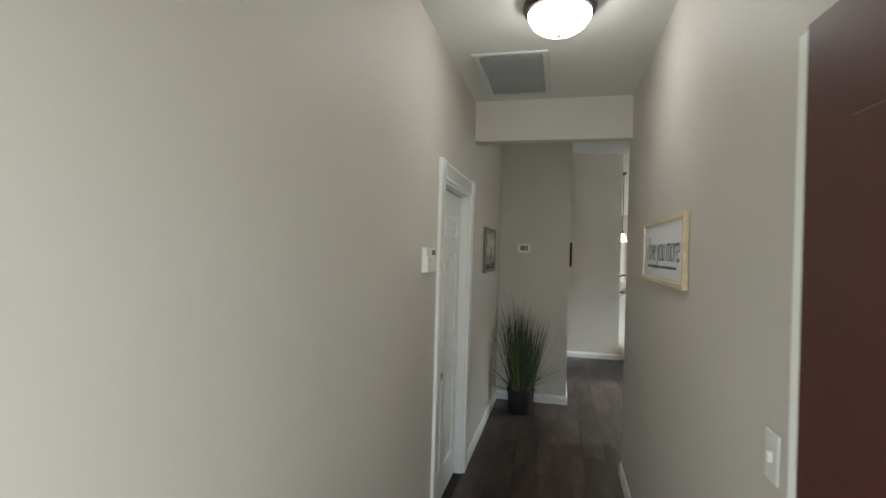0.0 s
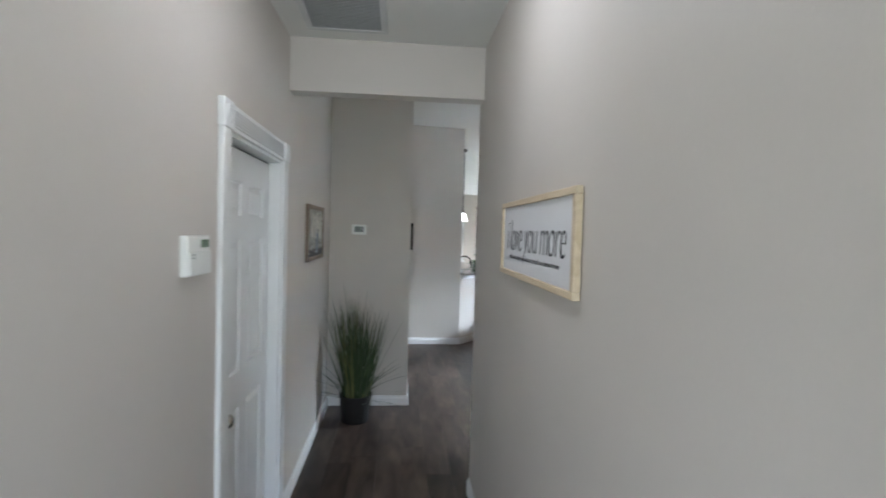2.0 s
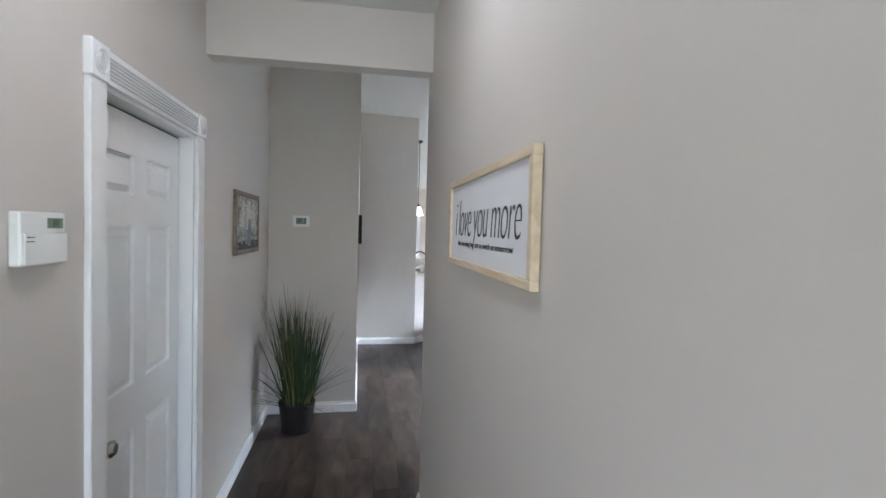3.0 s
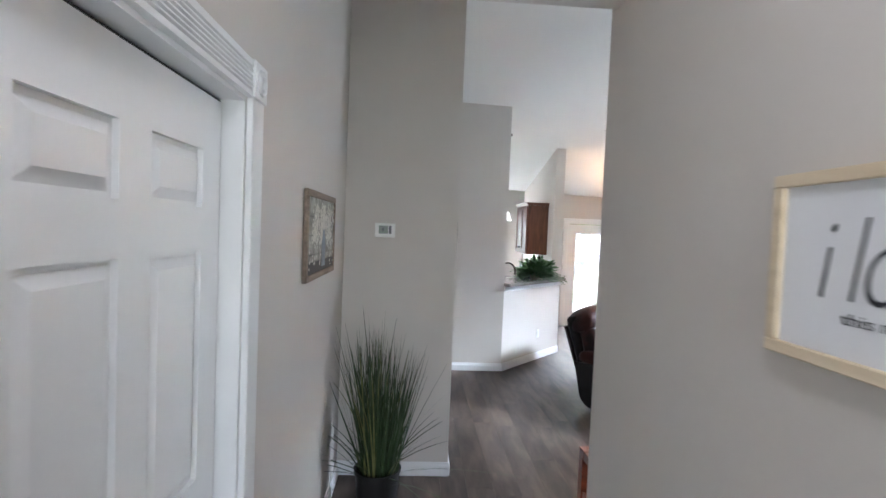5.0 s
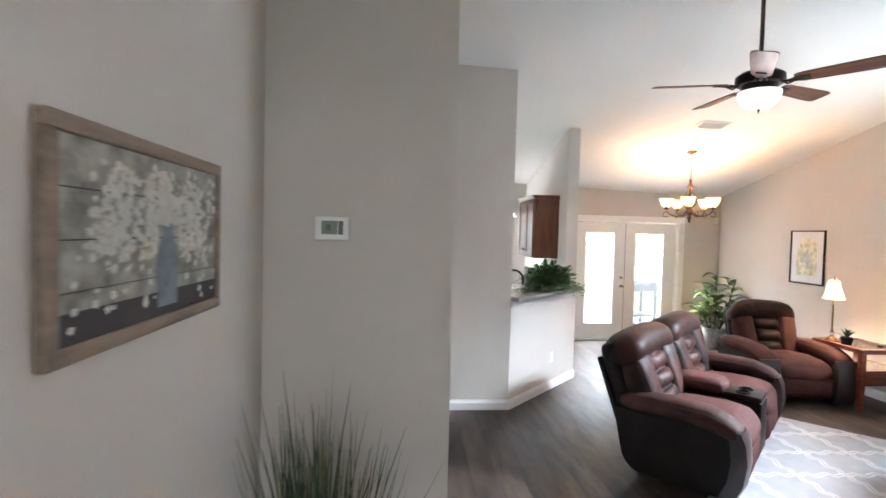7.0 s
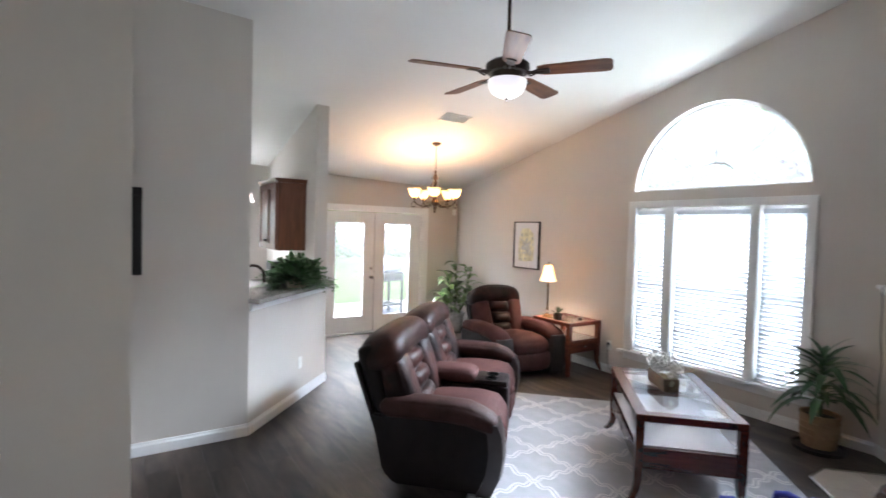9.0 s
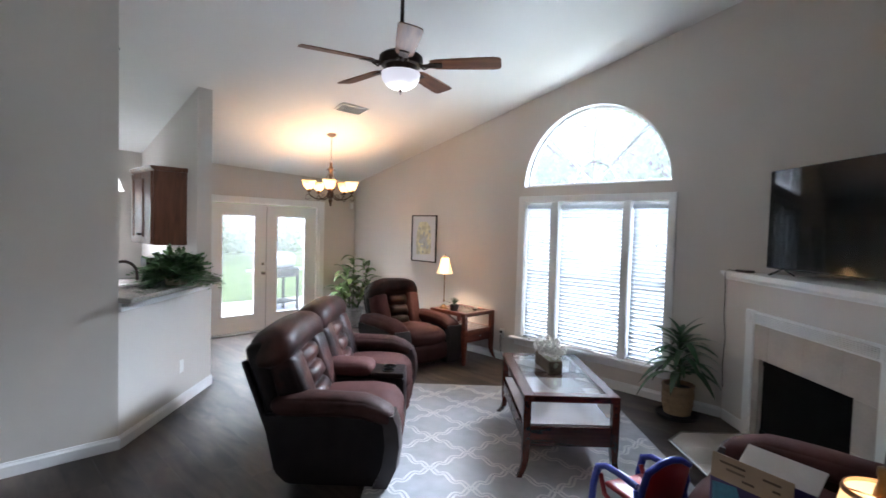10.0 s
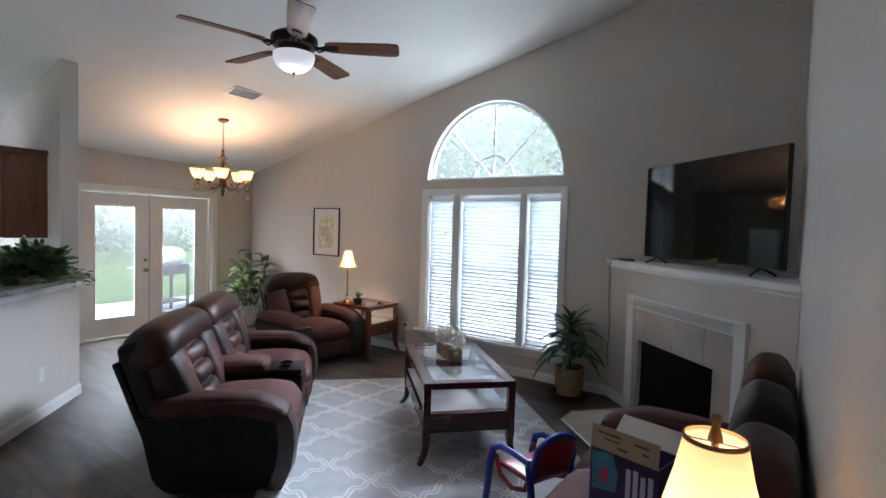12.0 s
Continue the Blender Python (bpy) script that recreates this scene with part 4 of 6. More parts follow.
# ---- tables ----
def sabre_leg(s, h, mat_):
    """A square leg that curves outward at the foot; s: sign of the outward way along x and y."""
    bm = bmesh.new()
    rows = []
    for i in range(9):
        t = i / 8
        z = h * (1 - t)
        out = 0.045 * max(0, t - 0.35) ** 2 * 2.4
        w = 0.05 - 0.018 * t
        cx, cy = s[0] * out, s[1] * out
        rows.append([bm.verts.new((cx + a * w / 2, cy + b * w / 2, z)) for a, b in ((-1, -1), (1, -1), (1, 1), (-1, 1))])
    for p, q in zip(rows, rows[1:]):
        for k in range(4):
            bm.faces.new((p[k], p[(k + 1) % 4], q[(k + 1) % 4], q[k]))
    bm.faces.new(rows[0])
    bm.faces.new(rows[-1][::-1])
    return bm


# window's reflection on the shelf is put into this pale base colour
M_POLISH = mat("reflection_toned_shelf", (0.36, 0.33, 0.33), 0.15, 0, 0.06, 5, 60, 0, 0, 1.0)
M_POLISH.node_tree.nodes["Principled BSDF"].inputs["Coat Roughness"].default_value = 0.05


def glass_table(name, label, L, W, H, shelf, box_h, wood, m, panes, drawers, group=""):
    """Framed glass-top table with an open bay over a drawer box. Origin at the floor, centre."""
    t = thing(name, label, "table", m, group)
    fr = 0.075
    for sy in (-1, 1):
        y0 = sy * (W / 2 - fr / 2)
        part("top_rail", box(-L / 2, y0 - fr / 2, H - 0.045, L / 2, y0 + fr / 2, H, 0.004), wood, t)
    rail = mesh_of(box(-W / 2 + fr, -fr / 2, H - 0.045, W / 2 - fr, fr / 2, H, 0.004), "end_rail", wood, False)
    end = mesh_of(box(-W / 2 + 0.053, -0.004, shelf - box_h, W / 2 - 0.053, 0.004, shelf + 0.004, 0.002), "end_panel", wood, False)
    for sx in (-1, 1):
        shared("end_rail", rail, t, pose(sx * (L / 2 - fr / 2), 0, 0, 0, 0, 90))
        shared("end_panel", end, t, pose(sx * (L / 2 - 0.014), 0, 0, 0, 0, 90))
    for k in range(panes):
        a = -L / 2 + fr + k * (L - 2 * fr) / panes
        b = a + (L - 2 * fr) / panes
        g = part("glass_pane", box(a + 0.001, -W / 2 + fr + 0.001, H - 0.010, b - 0.001, W / 2 - fr - 0.001, H - 0.003), M_GLASS, t, "clear glass pane")
        g.visible_shadow = False
        if k:
            part("cross_bar", box(a - 0.012, -W / 2 + fr, H - 0.045, a + 0.012, W / 2 - fr, H - 0.011), wood, t)
    part("shelf", box(-L / 2 + 0.053, -W / 2 + 0.022, shelf + 0.0005, L / 2 - 0.053, W / 2 - 0.022, shelf + 0.006, 0.002), M_POLISH, t, "glossy shelf with the window reflection in its pale colour")
    part("drawer_box", box(-L / 2 + 0.02, -W / 2 + 0.02, shelf - box_h, L / 2 - 0.02, W / 2 - 0.02, shelf, 0.003), wood, t)
    for sx in (-1, 1):
        for sy in (-1, 1):
            x, y = sx * (L / 2 - 0.027), sy * (W / 2 - 0.027)
            lg = join(box(-0.025, -0.025, shelf - box_h - 0.02, 0.025, 0.025, H - 0.045), sabre_leg((sx, sy), shelf - box_h - 0.02, wood))
            part("leg", moved(lg, pose(x, y, 0)), wood, t)
    for sy, n in drawers:
        for k in range(n):
            a = -L / 2 + 0.06 + k * (L - 0.12) / n
            b = a + (L - 0.12) / n - 0.02
            y = sy * (W / 2 - 0.018)
            d = part("drawer_front", box(a, min(y, y + sy * 0.012), shelf - box_h + 0.015, b, max(y, y + sy * 0.012), shelf - 0.015, 0.002), wood, t)
            part("knob", moved(lathe([(0, 0), (0.008, 0), (0.006, 0.012), (0.013, 0.02), (0.010, 0.028), (0, 0.03)], 12), pose((a + b) / 2, y + sy * 0.012, shelf - box_h / 2, 90 if sy < 0 else -90)), M_CHROME, d, "small metal knob", True)
    return t


CT = pose(2.955, 6.430, 0.012, 0, 0, 45.5) @ pose(0.57, -0.325, 0)
glass_table("coffee_table", "dark cherry coffee table with a glass top and lower shelf", 1.14, 0.65, 0.545, 0.33, 0.13, M_CHERRY_DK, CT, 2, ((1, 2), (-1, 2)))
ET = glass_table("end_table", "red cherry end table with glass top beside the recliner", 0.56, 0.62, 0.62, 0.40, 0.15, M_CHERRY, pose(4.93, 8.84, 0, 0, 0, 0), 1, ((-1, 1),), "cherry end tables")
copy_thing(ET, pose(1.16, 4.80, 0))

# box planter of white flowers on the coffee table
fb = thing("flower_box", "white dried flowers in a rough wooden box", "flowers", CT @ pose(0.10, 0.02, 0.545, 0, 0, 8))
M_BARN = mat_wood("rough_barn_wood", (0.09, 0.065, 0.045), (0.20, 0.15, 0.10), 0.8, 3, (1, 9, 9), 0.1)
part("box", join(box(-0.16, -0.055, 0, 0.16, -0.043, 0.095, 0.002), box(-0.16, 0.043, 0, 0.16, 0.055, 0.095, 0.002), box(-0.16, -0.043, 0, -0.148, 0.043, 0.095, 0.002), box(0.148, -0.043, 0, 0.16, 0.043, 0.095, 0.002), box(-0.148, -0.043, 0, 0.148, 0.043, 0.02)), M_BARN, fb, "weathered wooden box")
rf = random.Random(5)
bm = bmesh.new()
for k in range(900):
    c = Vector((rf.gauss(0, 0.085), rf.gauss(0, 0.040), 0.13 + abs(rf.gauss(0, 0.045))))
    s = rf.uniform(0.010, 0.022)
    m = Matrix.Translation(c) @ Euler((rf.uniform(0, 6), rf.uniform(0, 6), rf.uniform(0, 6))).to_matrix().to_4x4()
    bm.faces.new([bm.verts.new(m @ Vector((s * math.cos(q * 1.2566), s * 0.7 * math.sin(q * 1.2566), 0.3 * s * (q % 2)))) for q in range(5)])
part("blossoms", bm, mat("dried_white_petal", (0.74, 0.73, 0.69), 0.85, 0, 0.15, 30), fb, "white papery petals")
part("moss", cushion(-0.147, -0.042, 0.02, 0.147, 0.042, 0.125, 0.03, 0.01, 6, 0.02), mat("pale_moss", (0.35, 0.34, 0.25), 0.95, 0, 0.3, 40), fb)

# ---- table lamps ----
M_SHADE = mat_glow("lit_cream_shade", (1.0, 0.72, 0.44), 0.25, (0.80, 0.68, 0.48))
sn_, sk_ = M_SHADE.node_tree.nodes, M_SHADE.node_tree.links
st_, sm_ = sn_.new("ShaderNodeBsdfTranslucent"), sn_.new("ShaderNodeMixShader")
st_.inputs["Color"].default_value = (0.88, 0.74, 0.54, 1)
sm_.inputs[0].default_value = 0.6
sk_.new(sn_["Principled BSDF"].outputs[0], sm_.inputs[1])
sk_.new(st_.outputs[0], sm_.inputs[2])
sk_.new(sm_.outputs[0], sn_["Material Output"].inputs["Surface"])


def table_lamp(m):
    t = thing("table_lamp", "lit slim table lamp with a cream bell shade", "lamp", m, "slim table lamps")
    part("base", lathe([(0, 0), (0.065, 0), (0.066, 0.008), (0.05, 0.016), (0.052, 0.024), (0.03, 0.036), (0.018, 0.05), (0, 0.05)], 28), M_BRASS, t, "", True)
    part("crystal", lathe([(0, 0.05), (0.012, 0.05), (0.022, 0.062), (0.026, 0.075), (0.020, 0.092), (0.010, 0.10), (0, 0.10)], 12), mat_glass("lamp_crystal", 0.05), t, "clear glass ball", True)
    part("stem", lathe([(0, 0.10), (0.014, 0.10), (0.016, 0.11), (0.008, 0.12), (0.009, 0.24), (0.008, 0.38), (0.016, 0.39), (0.010, 0.405), (0.006, 0.42), (0.006, 0.655), (0, 0.655)], 16), M_BRASS, t, "", True)
    part("shade", lathe([(0.107, 0.455), (0.095, 0.478), (0.076, 0.535), (0.059, 0.60), (0.047, 0.660), (0.046, 0.660), (0.058, 0.60), (0.075, 0.535), (0.094, 0.478), (0.106, 0.455)], 32), M_SHADE, t, "glowing cream fabric shade", True)
    part("shade_trim", lathe([(0.0470, 0.655), (0.0495, 0.655), (0.0485, 0.662), (0.0455, 0.662), (0.0470, 0.655)], 32), mat("tan_braid", (0.42, 0.22, 0.10), 0.8), t, "tan braid", True)
    part("shade_ring", join(tube([(-0.045, 0, 0.652), (0.045, 0, 0.652)], 0.0015, 6), tube([(0, -0.045, 0.652), (0, 0.045, 0.652)], 0.0015, 6)), M_BRASS, t)
    part("finial", lathe([(0, 0.655), (0.012, 0.655), (0.010, 0.666), (0.006, 0.678), (0.009, 0.690), (0.008, 0.698), (0, 0.700)], 14), M_BRASS, t, "turned bronze finial", True)
    return t


LAMPS = [(4.75, 9.00, 0.62), (1.245, 4.575, 0.62)]
TL = table_lamp(pose(*LAMPS[0]))
copy_thing(TL, pose(*LAMPS[1]))
bulb("bulb", 4.75, 9.00, 1.16, 11.0, (1.0, 0.76, 0.50))
bulb("bulb", 1.245, 4.575, 1.16, 1.4, (1.0, 0.76, 0.50))

# ---- rug ----
rugt = thing("area_rug", "grey area rug with a cream trellis pattern", "rug", pose(1.66, 6.58, 0, 0, 0, 45))
RL, RW = 2.70, 2.15
part("rug_body", box(0, -RW, 0.0005, RL, 0, 0.010, 0.003), M_RUG, rugt, "grey woven pile")
P, Q, half = 0.50, 0.27, 0.0085


def wave(th):
    return (math.sin(th) - 0.05 * math.sin(3 * th) + 0.27 * math.sin(5 * th)) / 1.32


i = 0
while i * P / 2 < RL + P:
    for sgn in (-1, 1):
        bm = bmesh.new()
        rows = []
        n = 240
        for k in range(n + 1):
            y = -RW * k / n
            th = 2 * math.pi * y / (2 * Q)
            x = i * P / 2 + (P / 4 + 0.006) * wave(th) * (1 if i % 2 else -1)
            th2 = 2 * math.pi * (y - 0.004) / (2 * Q)
            x2 = i * P / 2 + (P / 4 + 0.006) * wave(th2) * (1 if i % 2 else -1)
            d = Vector((x2 - x, -0.004, 0)).normalized()
            nrm = Vector((-d.y, d.x, 0)) * half
            mid = Vector((x, y, 0)) + nrm * 1.7 * sgn
            rows.append((mid - nrm, mid + nrm))
        for a, b in zip(rows, rows[1:]):
            q = [a[0], b[0], b[1], a[1]]
            if all(0.01 < v.x < RL - 0.01 and -RW + 0.01 < v.y < -0.01 for v in q):
                z = 0.0116 + 0.0003 * (i % 2)
                bm.faces.new([bm.verts.new((v.x, v.y, z)) for v in q])
        bmesh.ops.remove_doubles(bm, verts=bm.verts, dist=1e-5)
        if len(bm.faces):
            part("trellis_line", bm, M_RUGLINE, rugt, "cream trellis line")
        else:
            bm.free()
    i += 1

# ---- corner fireplace: local x along the front, +y into the corner ----
FPM = pose(5.23, 5.86, 0, 0, 0, 225)
fp = thing("fireplace", "corner fireplace with tile surround and white mantel", "fireplace", FPM, kind="structure")
S0, S1, OZ = 0.515, 1.425, 0.675
part("chimney_breast", join(box(0.0, 0, 0, S0, 0.05, 1.29), box(S1, 0, 0, 2.06, 0.05, 1.29), box(S0, 0, OZ, S1, 0.05, 1.29)), M_WALL, fp)
part("mantel_shelf", prism([(-0.045, -0.045), (2.105, -0.045), (2.06, 0.0), (1.03, 1.03), (0.0, 0.0)], "z", 1.315, 1.345), M_TRIM, fp)
part("mantel_moulding", moved(prism([(0.0, 1.27), (-0.012, 1.27), (-0.016, 1.285), (-0.034, 1.30), (-0.036, 1.315), (0.0, 1.315)], "x", -0.02, 2.08), pose(0, 0, 0)), M_TRIM, fp)
part("ledge_top", prism([(0.0, 0.0), (2.06, 0.0), (1.03, 1.03)], "z", 1.285, 1.314), M_WALL, fp)
part("firebox", join(box(S0, 0.045, 0.0, S0 + 0.02, 0.42, OZ), box(S1 - 0.02, 0.045, 0, S1, 0.42, OZ), box(S0, 0.40, 0, S1, 0.42, OZ), box(S0, 0.045, OZ - 0.02, S1, 0.42, OZ), box(S0, 0.0, 0.0, S1, 0.42, 0.03)), M_BLACKMETAL, fp, "black firebox")
part("screen", join(box(S0 + 0.005, 0.012, 0.03, S1 - 0.005, 0.03, 0.105), box(S0 + 0.005, 0.012, OZ - 0.05, S1 - 0.005, 0.03, OZ - 0.004), box(S0 + 0.005, 0.020, 0.105, S0 + 0.02, 0.03, OZ - 0.05), box(S1 - 0.02, 0.020, 0.105, S1 - 0.005, 0.03, OZ - 0.05), box(S0 + 0.02, 0.026, 0.105, S1 - 0.02, 0.028, OZ - 0.05)), M_BLACKMETAL, fp, "black metal fire screen")
TX0, TX1, TZ = 0.434, 1.612, 0.950
tl = [(TX0, 0.605, OZ, TZ), (0.605, 0.985, OZ, TZ), (0.985, 1.33, OZ, TZ), (1.33, TX1, OZ, TZ), (TX0, S0, 0.34, OZ), (TX0, S0, 0.0, 0.34), (S1, TX1, 0.34, OZ), (S1, TX1, 0.0, 0.34)]
part("grout_bed", join(box(TX0, -0.008, 0, S0, 0, TZ), box(S1, -0.008, 0, TX1, 0, TZ), box(S0, -0.008, OZ, S1, 0, TZ)), M_GROUT, fp)
for a, b, c, d in tl:
    part("tile", box(a + 0.002, -0.014, c + 0.002, b - 0.002, -0.006, d - 0.002, 0.0015), M_TILE, fp)
for a in (TX0 - 0.10, TX1):
    part("pilaster", box(a, -0.026, 0, a + 0.10, 0, TZ - 0.002, 0.003), M_TRIM, fp)
    part("rosette", moved(rosette(0.108, 0.032), pose(a + 0.05, 0, TZ + 0.052)), M_TRIM, fp)
part("header_trim", moved(fluted(TX1 - TX0, 0.100, 0.026, 6), pose(TX0, 0, TZ + 0.002)), M_TRIM, fp)
part("base_trim", join(box(0.02, -0.014, 0, TX0 - 0.102, 0, 0.095, 0.003), box(TX1 + 0.102, -0.014, 0, 2.04, 0, 0.095, 0.003)), M_TRIM, fp)
hz = 0.022
HX = 0.06
HP = [(0.36 + HX, -0.03), (0.36 + HX, -0.56), (0.52 + HX, -0.72), (1.34 + HX, -0.72), (1.50 + HX, -0.56), (1.50 + HX, -0.03)]
part("hearth", prism(HP, "z", 0.001, hz - 0.003), M_GROUT, fp, "stone tile hearth")
for i in range(4):
    for j in range(2):
        a, b, c, d = 0.37 + HX + i * 0.28, 0.37 + HX + (i + 1) * 0.28, -0.03 - j * 0.34, -0.37 - j * 0.34
        pts = [(a + 0.002, c - 0.002), (b - 0.002, c - 0.002), (b - 0.002, d + 0.002), (a + 0.002, d + 0.002)]
        if j == 1 and i == 0:
            pts = [(a + 0.002, c - 0.002), (b - 0.002, c - 0.002), (b - 0.002, d + 0.002), (0.53 + HX, d + 0.002), (a + 0.002, -0.555)]
        if j == 1 and i == 3:
            pts = [(a + 0.002, c - 0.002), (b - 0.002, c - 0.002), (b - 0.002, -0.555), (1.33 + HX, d + 0.002), (a + 0.002, d + 0.002)]
        part("tile", prism(pts, "z", 0.004, hz), M_TILE, fp)
edge = [(0.352 + HX, -0.03), (0.352 + HX, -0.565), (0.517 + HX, -0.73), (1.343 + HX, -0.73), (1.508 + HX, -0.565), (1.508 + HX, -0.03)]
part("hearth_edge", join(*[tube([(*p, 0.014), (*q, 0.014)], 0.011, 8) for p, q in zip(edge, edge[1:])]), M_CHROME, fp, "metal edge strip", True)

# television on the mantel
tv = thing("television", "large black flat-screen television on the mantel", "television", FPM @ pose(1.012, 0.172, 1.345, 0, 0, 1.5))
part("bezel", join(box(-0.735, 0.0, 0.055, 0.735, 0.030, 0.865, 0.004), box(-0.45, 0.03, 0.12, 0.45, 0.065, 0.60, 0.01)), M_BLACK, tv)
part("screen", box(-0.727, -0.0035, 0.066, 0.727, 0.0, 0.857), M_SCREEN, tv, "glossy black screen")
for sx in (-0.55, 0.55):
    part("foot", join(tube([(sx, 0.015, 0.06), (sx + 0.02 * (1 if sx > 0 else -1), -0.09, 0.006)], 0.008, 8), tube([(sx, 0.015, 0.06), (sx + 0.02 * (1 if sx > 0 else -1), 0.12, 0.006)], 0.008, 8)), M_BLACK, tv)
sb = thing("media_box", "small black media box on the mantel", "box", FPM @ pose(0.16, 0.05, 1.345, 0, 0, 5))
part("body", box(-0.07, -0.04, 0, 0.07, 0.04, 0.022, 0.004), M_BLACK, sb)
cable = thing("tv_cable", "thin dark cable hanging down the fireplace side", "cable", FPM)
part("cord", tube([(0.16, 0.0, 1.352), (0.08, -0.045, 1.362), (0.045, -0.055, 1.33), (0.05, -0.05, 1.15), (0.03, -0.04, 0.95), (0.06, -0.035, 0.75), (0.03, -0.03, 0.5), (0.05, -0.03, 0.3)], 0.004, 6), M_BLACK, cable, "", True)

# ---- ceiling fan ----
FX, FY = 2.40, 7.13
FTOP = vault(FY, FX) + 0.03
fan = thing("ceiling_fan", "dark bronze five-blade ceiling fan with a lit glass bowl", "ceiling fan", pose(FX, FY, -0.03))
part("canopy", moved(lathe([(0, 0.03), (0.075, 0.03), (0.075, 0.0), (0.055, -0.05), (0.02, -0.075), (0, -0.075)], 24), pose(0, 0, FTOP)), M_BRONZE, fan, "", True)
part("downrod", lathe([(0.013, 2.87), (0.013, FTOP - 0.06)], 12), M_BRONZE, fan, "", True)
part("motor", lathe([(0, 2.88), (0.02, 2.88), (0.035, 2.865), (0.05, 2.84), (0.12, 2.835), (0.145, 2.815), (0.148, 2.78), (0.135, 2.76), (0.11, 2.755), (0.10, 2.72), (0.108, 2.705), (0, 2.70)], 36), M_BRONZE, fan, "bronze motor housing", True)
M_FANBOWL = mat_glow("lit_fan_bowl", (0.97, 0.95, 1.0), 0.22)
part("bowl", lathe([(0.128, 2.712), (0.130, 2.70), (0.122, 2.665), (0.10, 2.632), (0.065, 2.61), (0.02, 2.602), (0, 2.602)], 36), M_FANBOWL, fan, "glowing alabaster bowl", True)
part("finial", lathe([(0, 2.604), (0.012, 2.60), (0.010, 2.588), (0.005, 2.58), (0.006, 2.572), (0, 2.568)], 12), M_BRONZE, fan, "", True)
blade = [(0.20, 0.045), (0.24, 0.058), (0.45, 0.068), (0.62, 0.073), (0.655, 0.066), (0.668, 0.045)]
poly = [(x, -w) for x, w in blade] + [(x, w) for x, w in reversed(blade)]
bl_me = mesh_of(moved(prism(poly, "z", -0.003, 0.003), pose(0, 0, 0, -12)), "blade", M_BLADE, False)
iron_me = mesh_of(join(tube([(0.10, 0, 0.02), (0.14, 0, -0.012), (0.19, 0, -0.012), (0.27, 0, 0.0)], 0.009, 8), moved(box(0.19, -0.03, -0.012, 0.28, 0.03, -0.006, 0.002), pose(0, 0, 0, -12)), tube([(0.12, 0.02, 0.0), (0.15, 0.04, -0.02), (0.19, 0.025, -0.01)], 0.006, 6), tube([(0.12, -0.02, 0.0), (0.15, -0.04, -0.02), (0.19, -0.025, -0.01)], 0.006, 6)), "blade_iron", M_BRONZE)
for k in range(5):
    m = pose(0, 0, 2.765, 0, 0, 235 + 72 * k)
    b = shared("blade", bl_me, fan, m, "brown wooden blade")
    shared("blade_iron", iron_me, b, Matrix.Identity(4), "ornate bronze bracket")
bulb("bulb", FX, FY, 2.53, 1.6, (1.0, 0.97, 0.95), 0.08)

# ---- chandelier ----
CX, CY = 3.72, 10.10
CTOP = vault(CY, CX)
M_CHBRONZE = mat("dark_antique_bronze", (0.075, 0.040, 0.024), 0.42, 0.7, 0.35, 18, 150, 0.05)
ch = thing("chandelier", "dark antique bronze five-light chandelier with cream glass shades", "chandelier", pose(CX, CY, 0))
part("canopy", moved(lathe([(0, 0.01), (0.062, 0.01), (0.062, -0.01), (0.035, -0.028), (0.008, -0.035), (0, -0.035)], 24), pose(0, 0, CTOP)), M_CHBRONZE, ch, "", True)
zc = CTOP - 0.03
link = mesh_of(moved(lathe([(0.008, -0.0025), (0.012, 0), (0.008, 0.0025), (0.0065, 0), (0.008, -0.0025)], 10), pose(0, 0, 0, 90) @ Matrix.Diagonal((1, 1.7, 1, 1))), "chain_link", M_CHBRONZE)
k = 0
while zc - 0.028 * k > 2.47:
    shared("chain_link", link, ch, pose(0, 0, zc - 0.028 * k, 0, 0, 90 * (k % 2)))
    k += 1
part("column", lathe([(0, 2.47), (0.008, 2.465), (0.02, 2.44), (0.012, 2.42), (0.022, 2.395), (0.034, 2.37), (0.022, 2.345), (0.014, 2.32), (0.02, 2.25), (0.014, 2.15), (0.022, 2.10), (0.034, 2.08), (0.048, 2.05), (0.050, 2.03), (0.032, 2.005), (0.02, 1.985), (0.028, 1.965), (0.018, 1.945), (0.012, 1.92), (0.018, 1.905), (0, 1.89)], 24), M_CHBRONZE, ch, "turned bronze column", True)
M_CSHADE = mat_glow("lit_cream_glass", (1.0, 0.72, 0.40), 0.3, (0.85, 0.78, 0.62))
gn, gk = M_CSHADE.node_tree.nodes, M_CSHADE.node_tree.links
gt, gm = gn.new("ShaderNodeBsdfTranslucent"), gn.new("ShaderNodeMixShader")
gt.inputs["Color"].default_value = (0.92, 0.76, 0.52, 1)
gm.inputs[0].default_value = 0.8
gk.new(gn["Principled BSDF"].outputs[0], gm.inputs[1])
gk.new(gt.outputs[0], gm.inputs[2])
gk.new(gm.outputs[0], gn["Material Output"].inputs["Surface"])
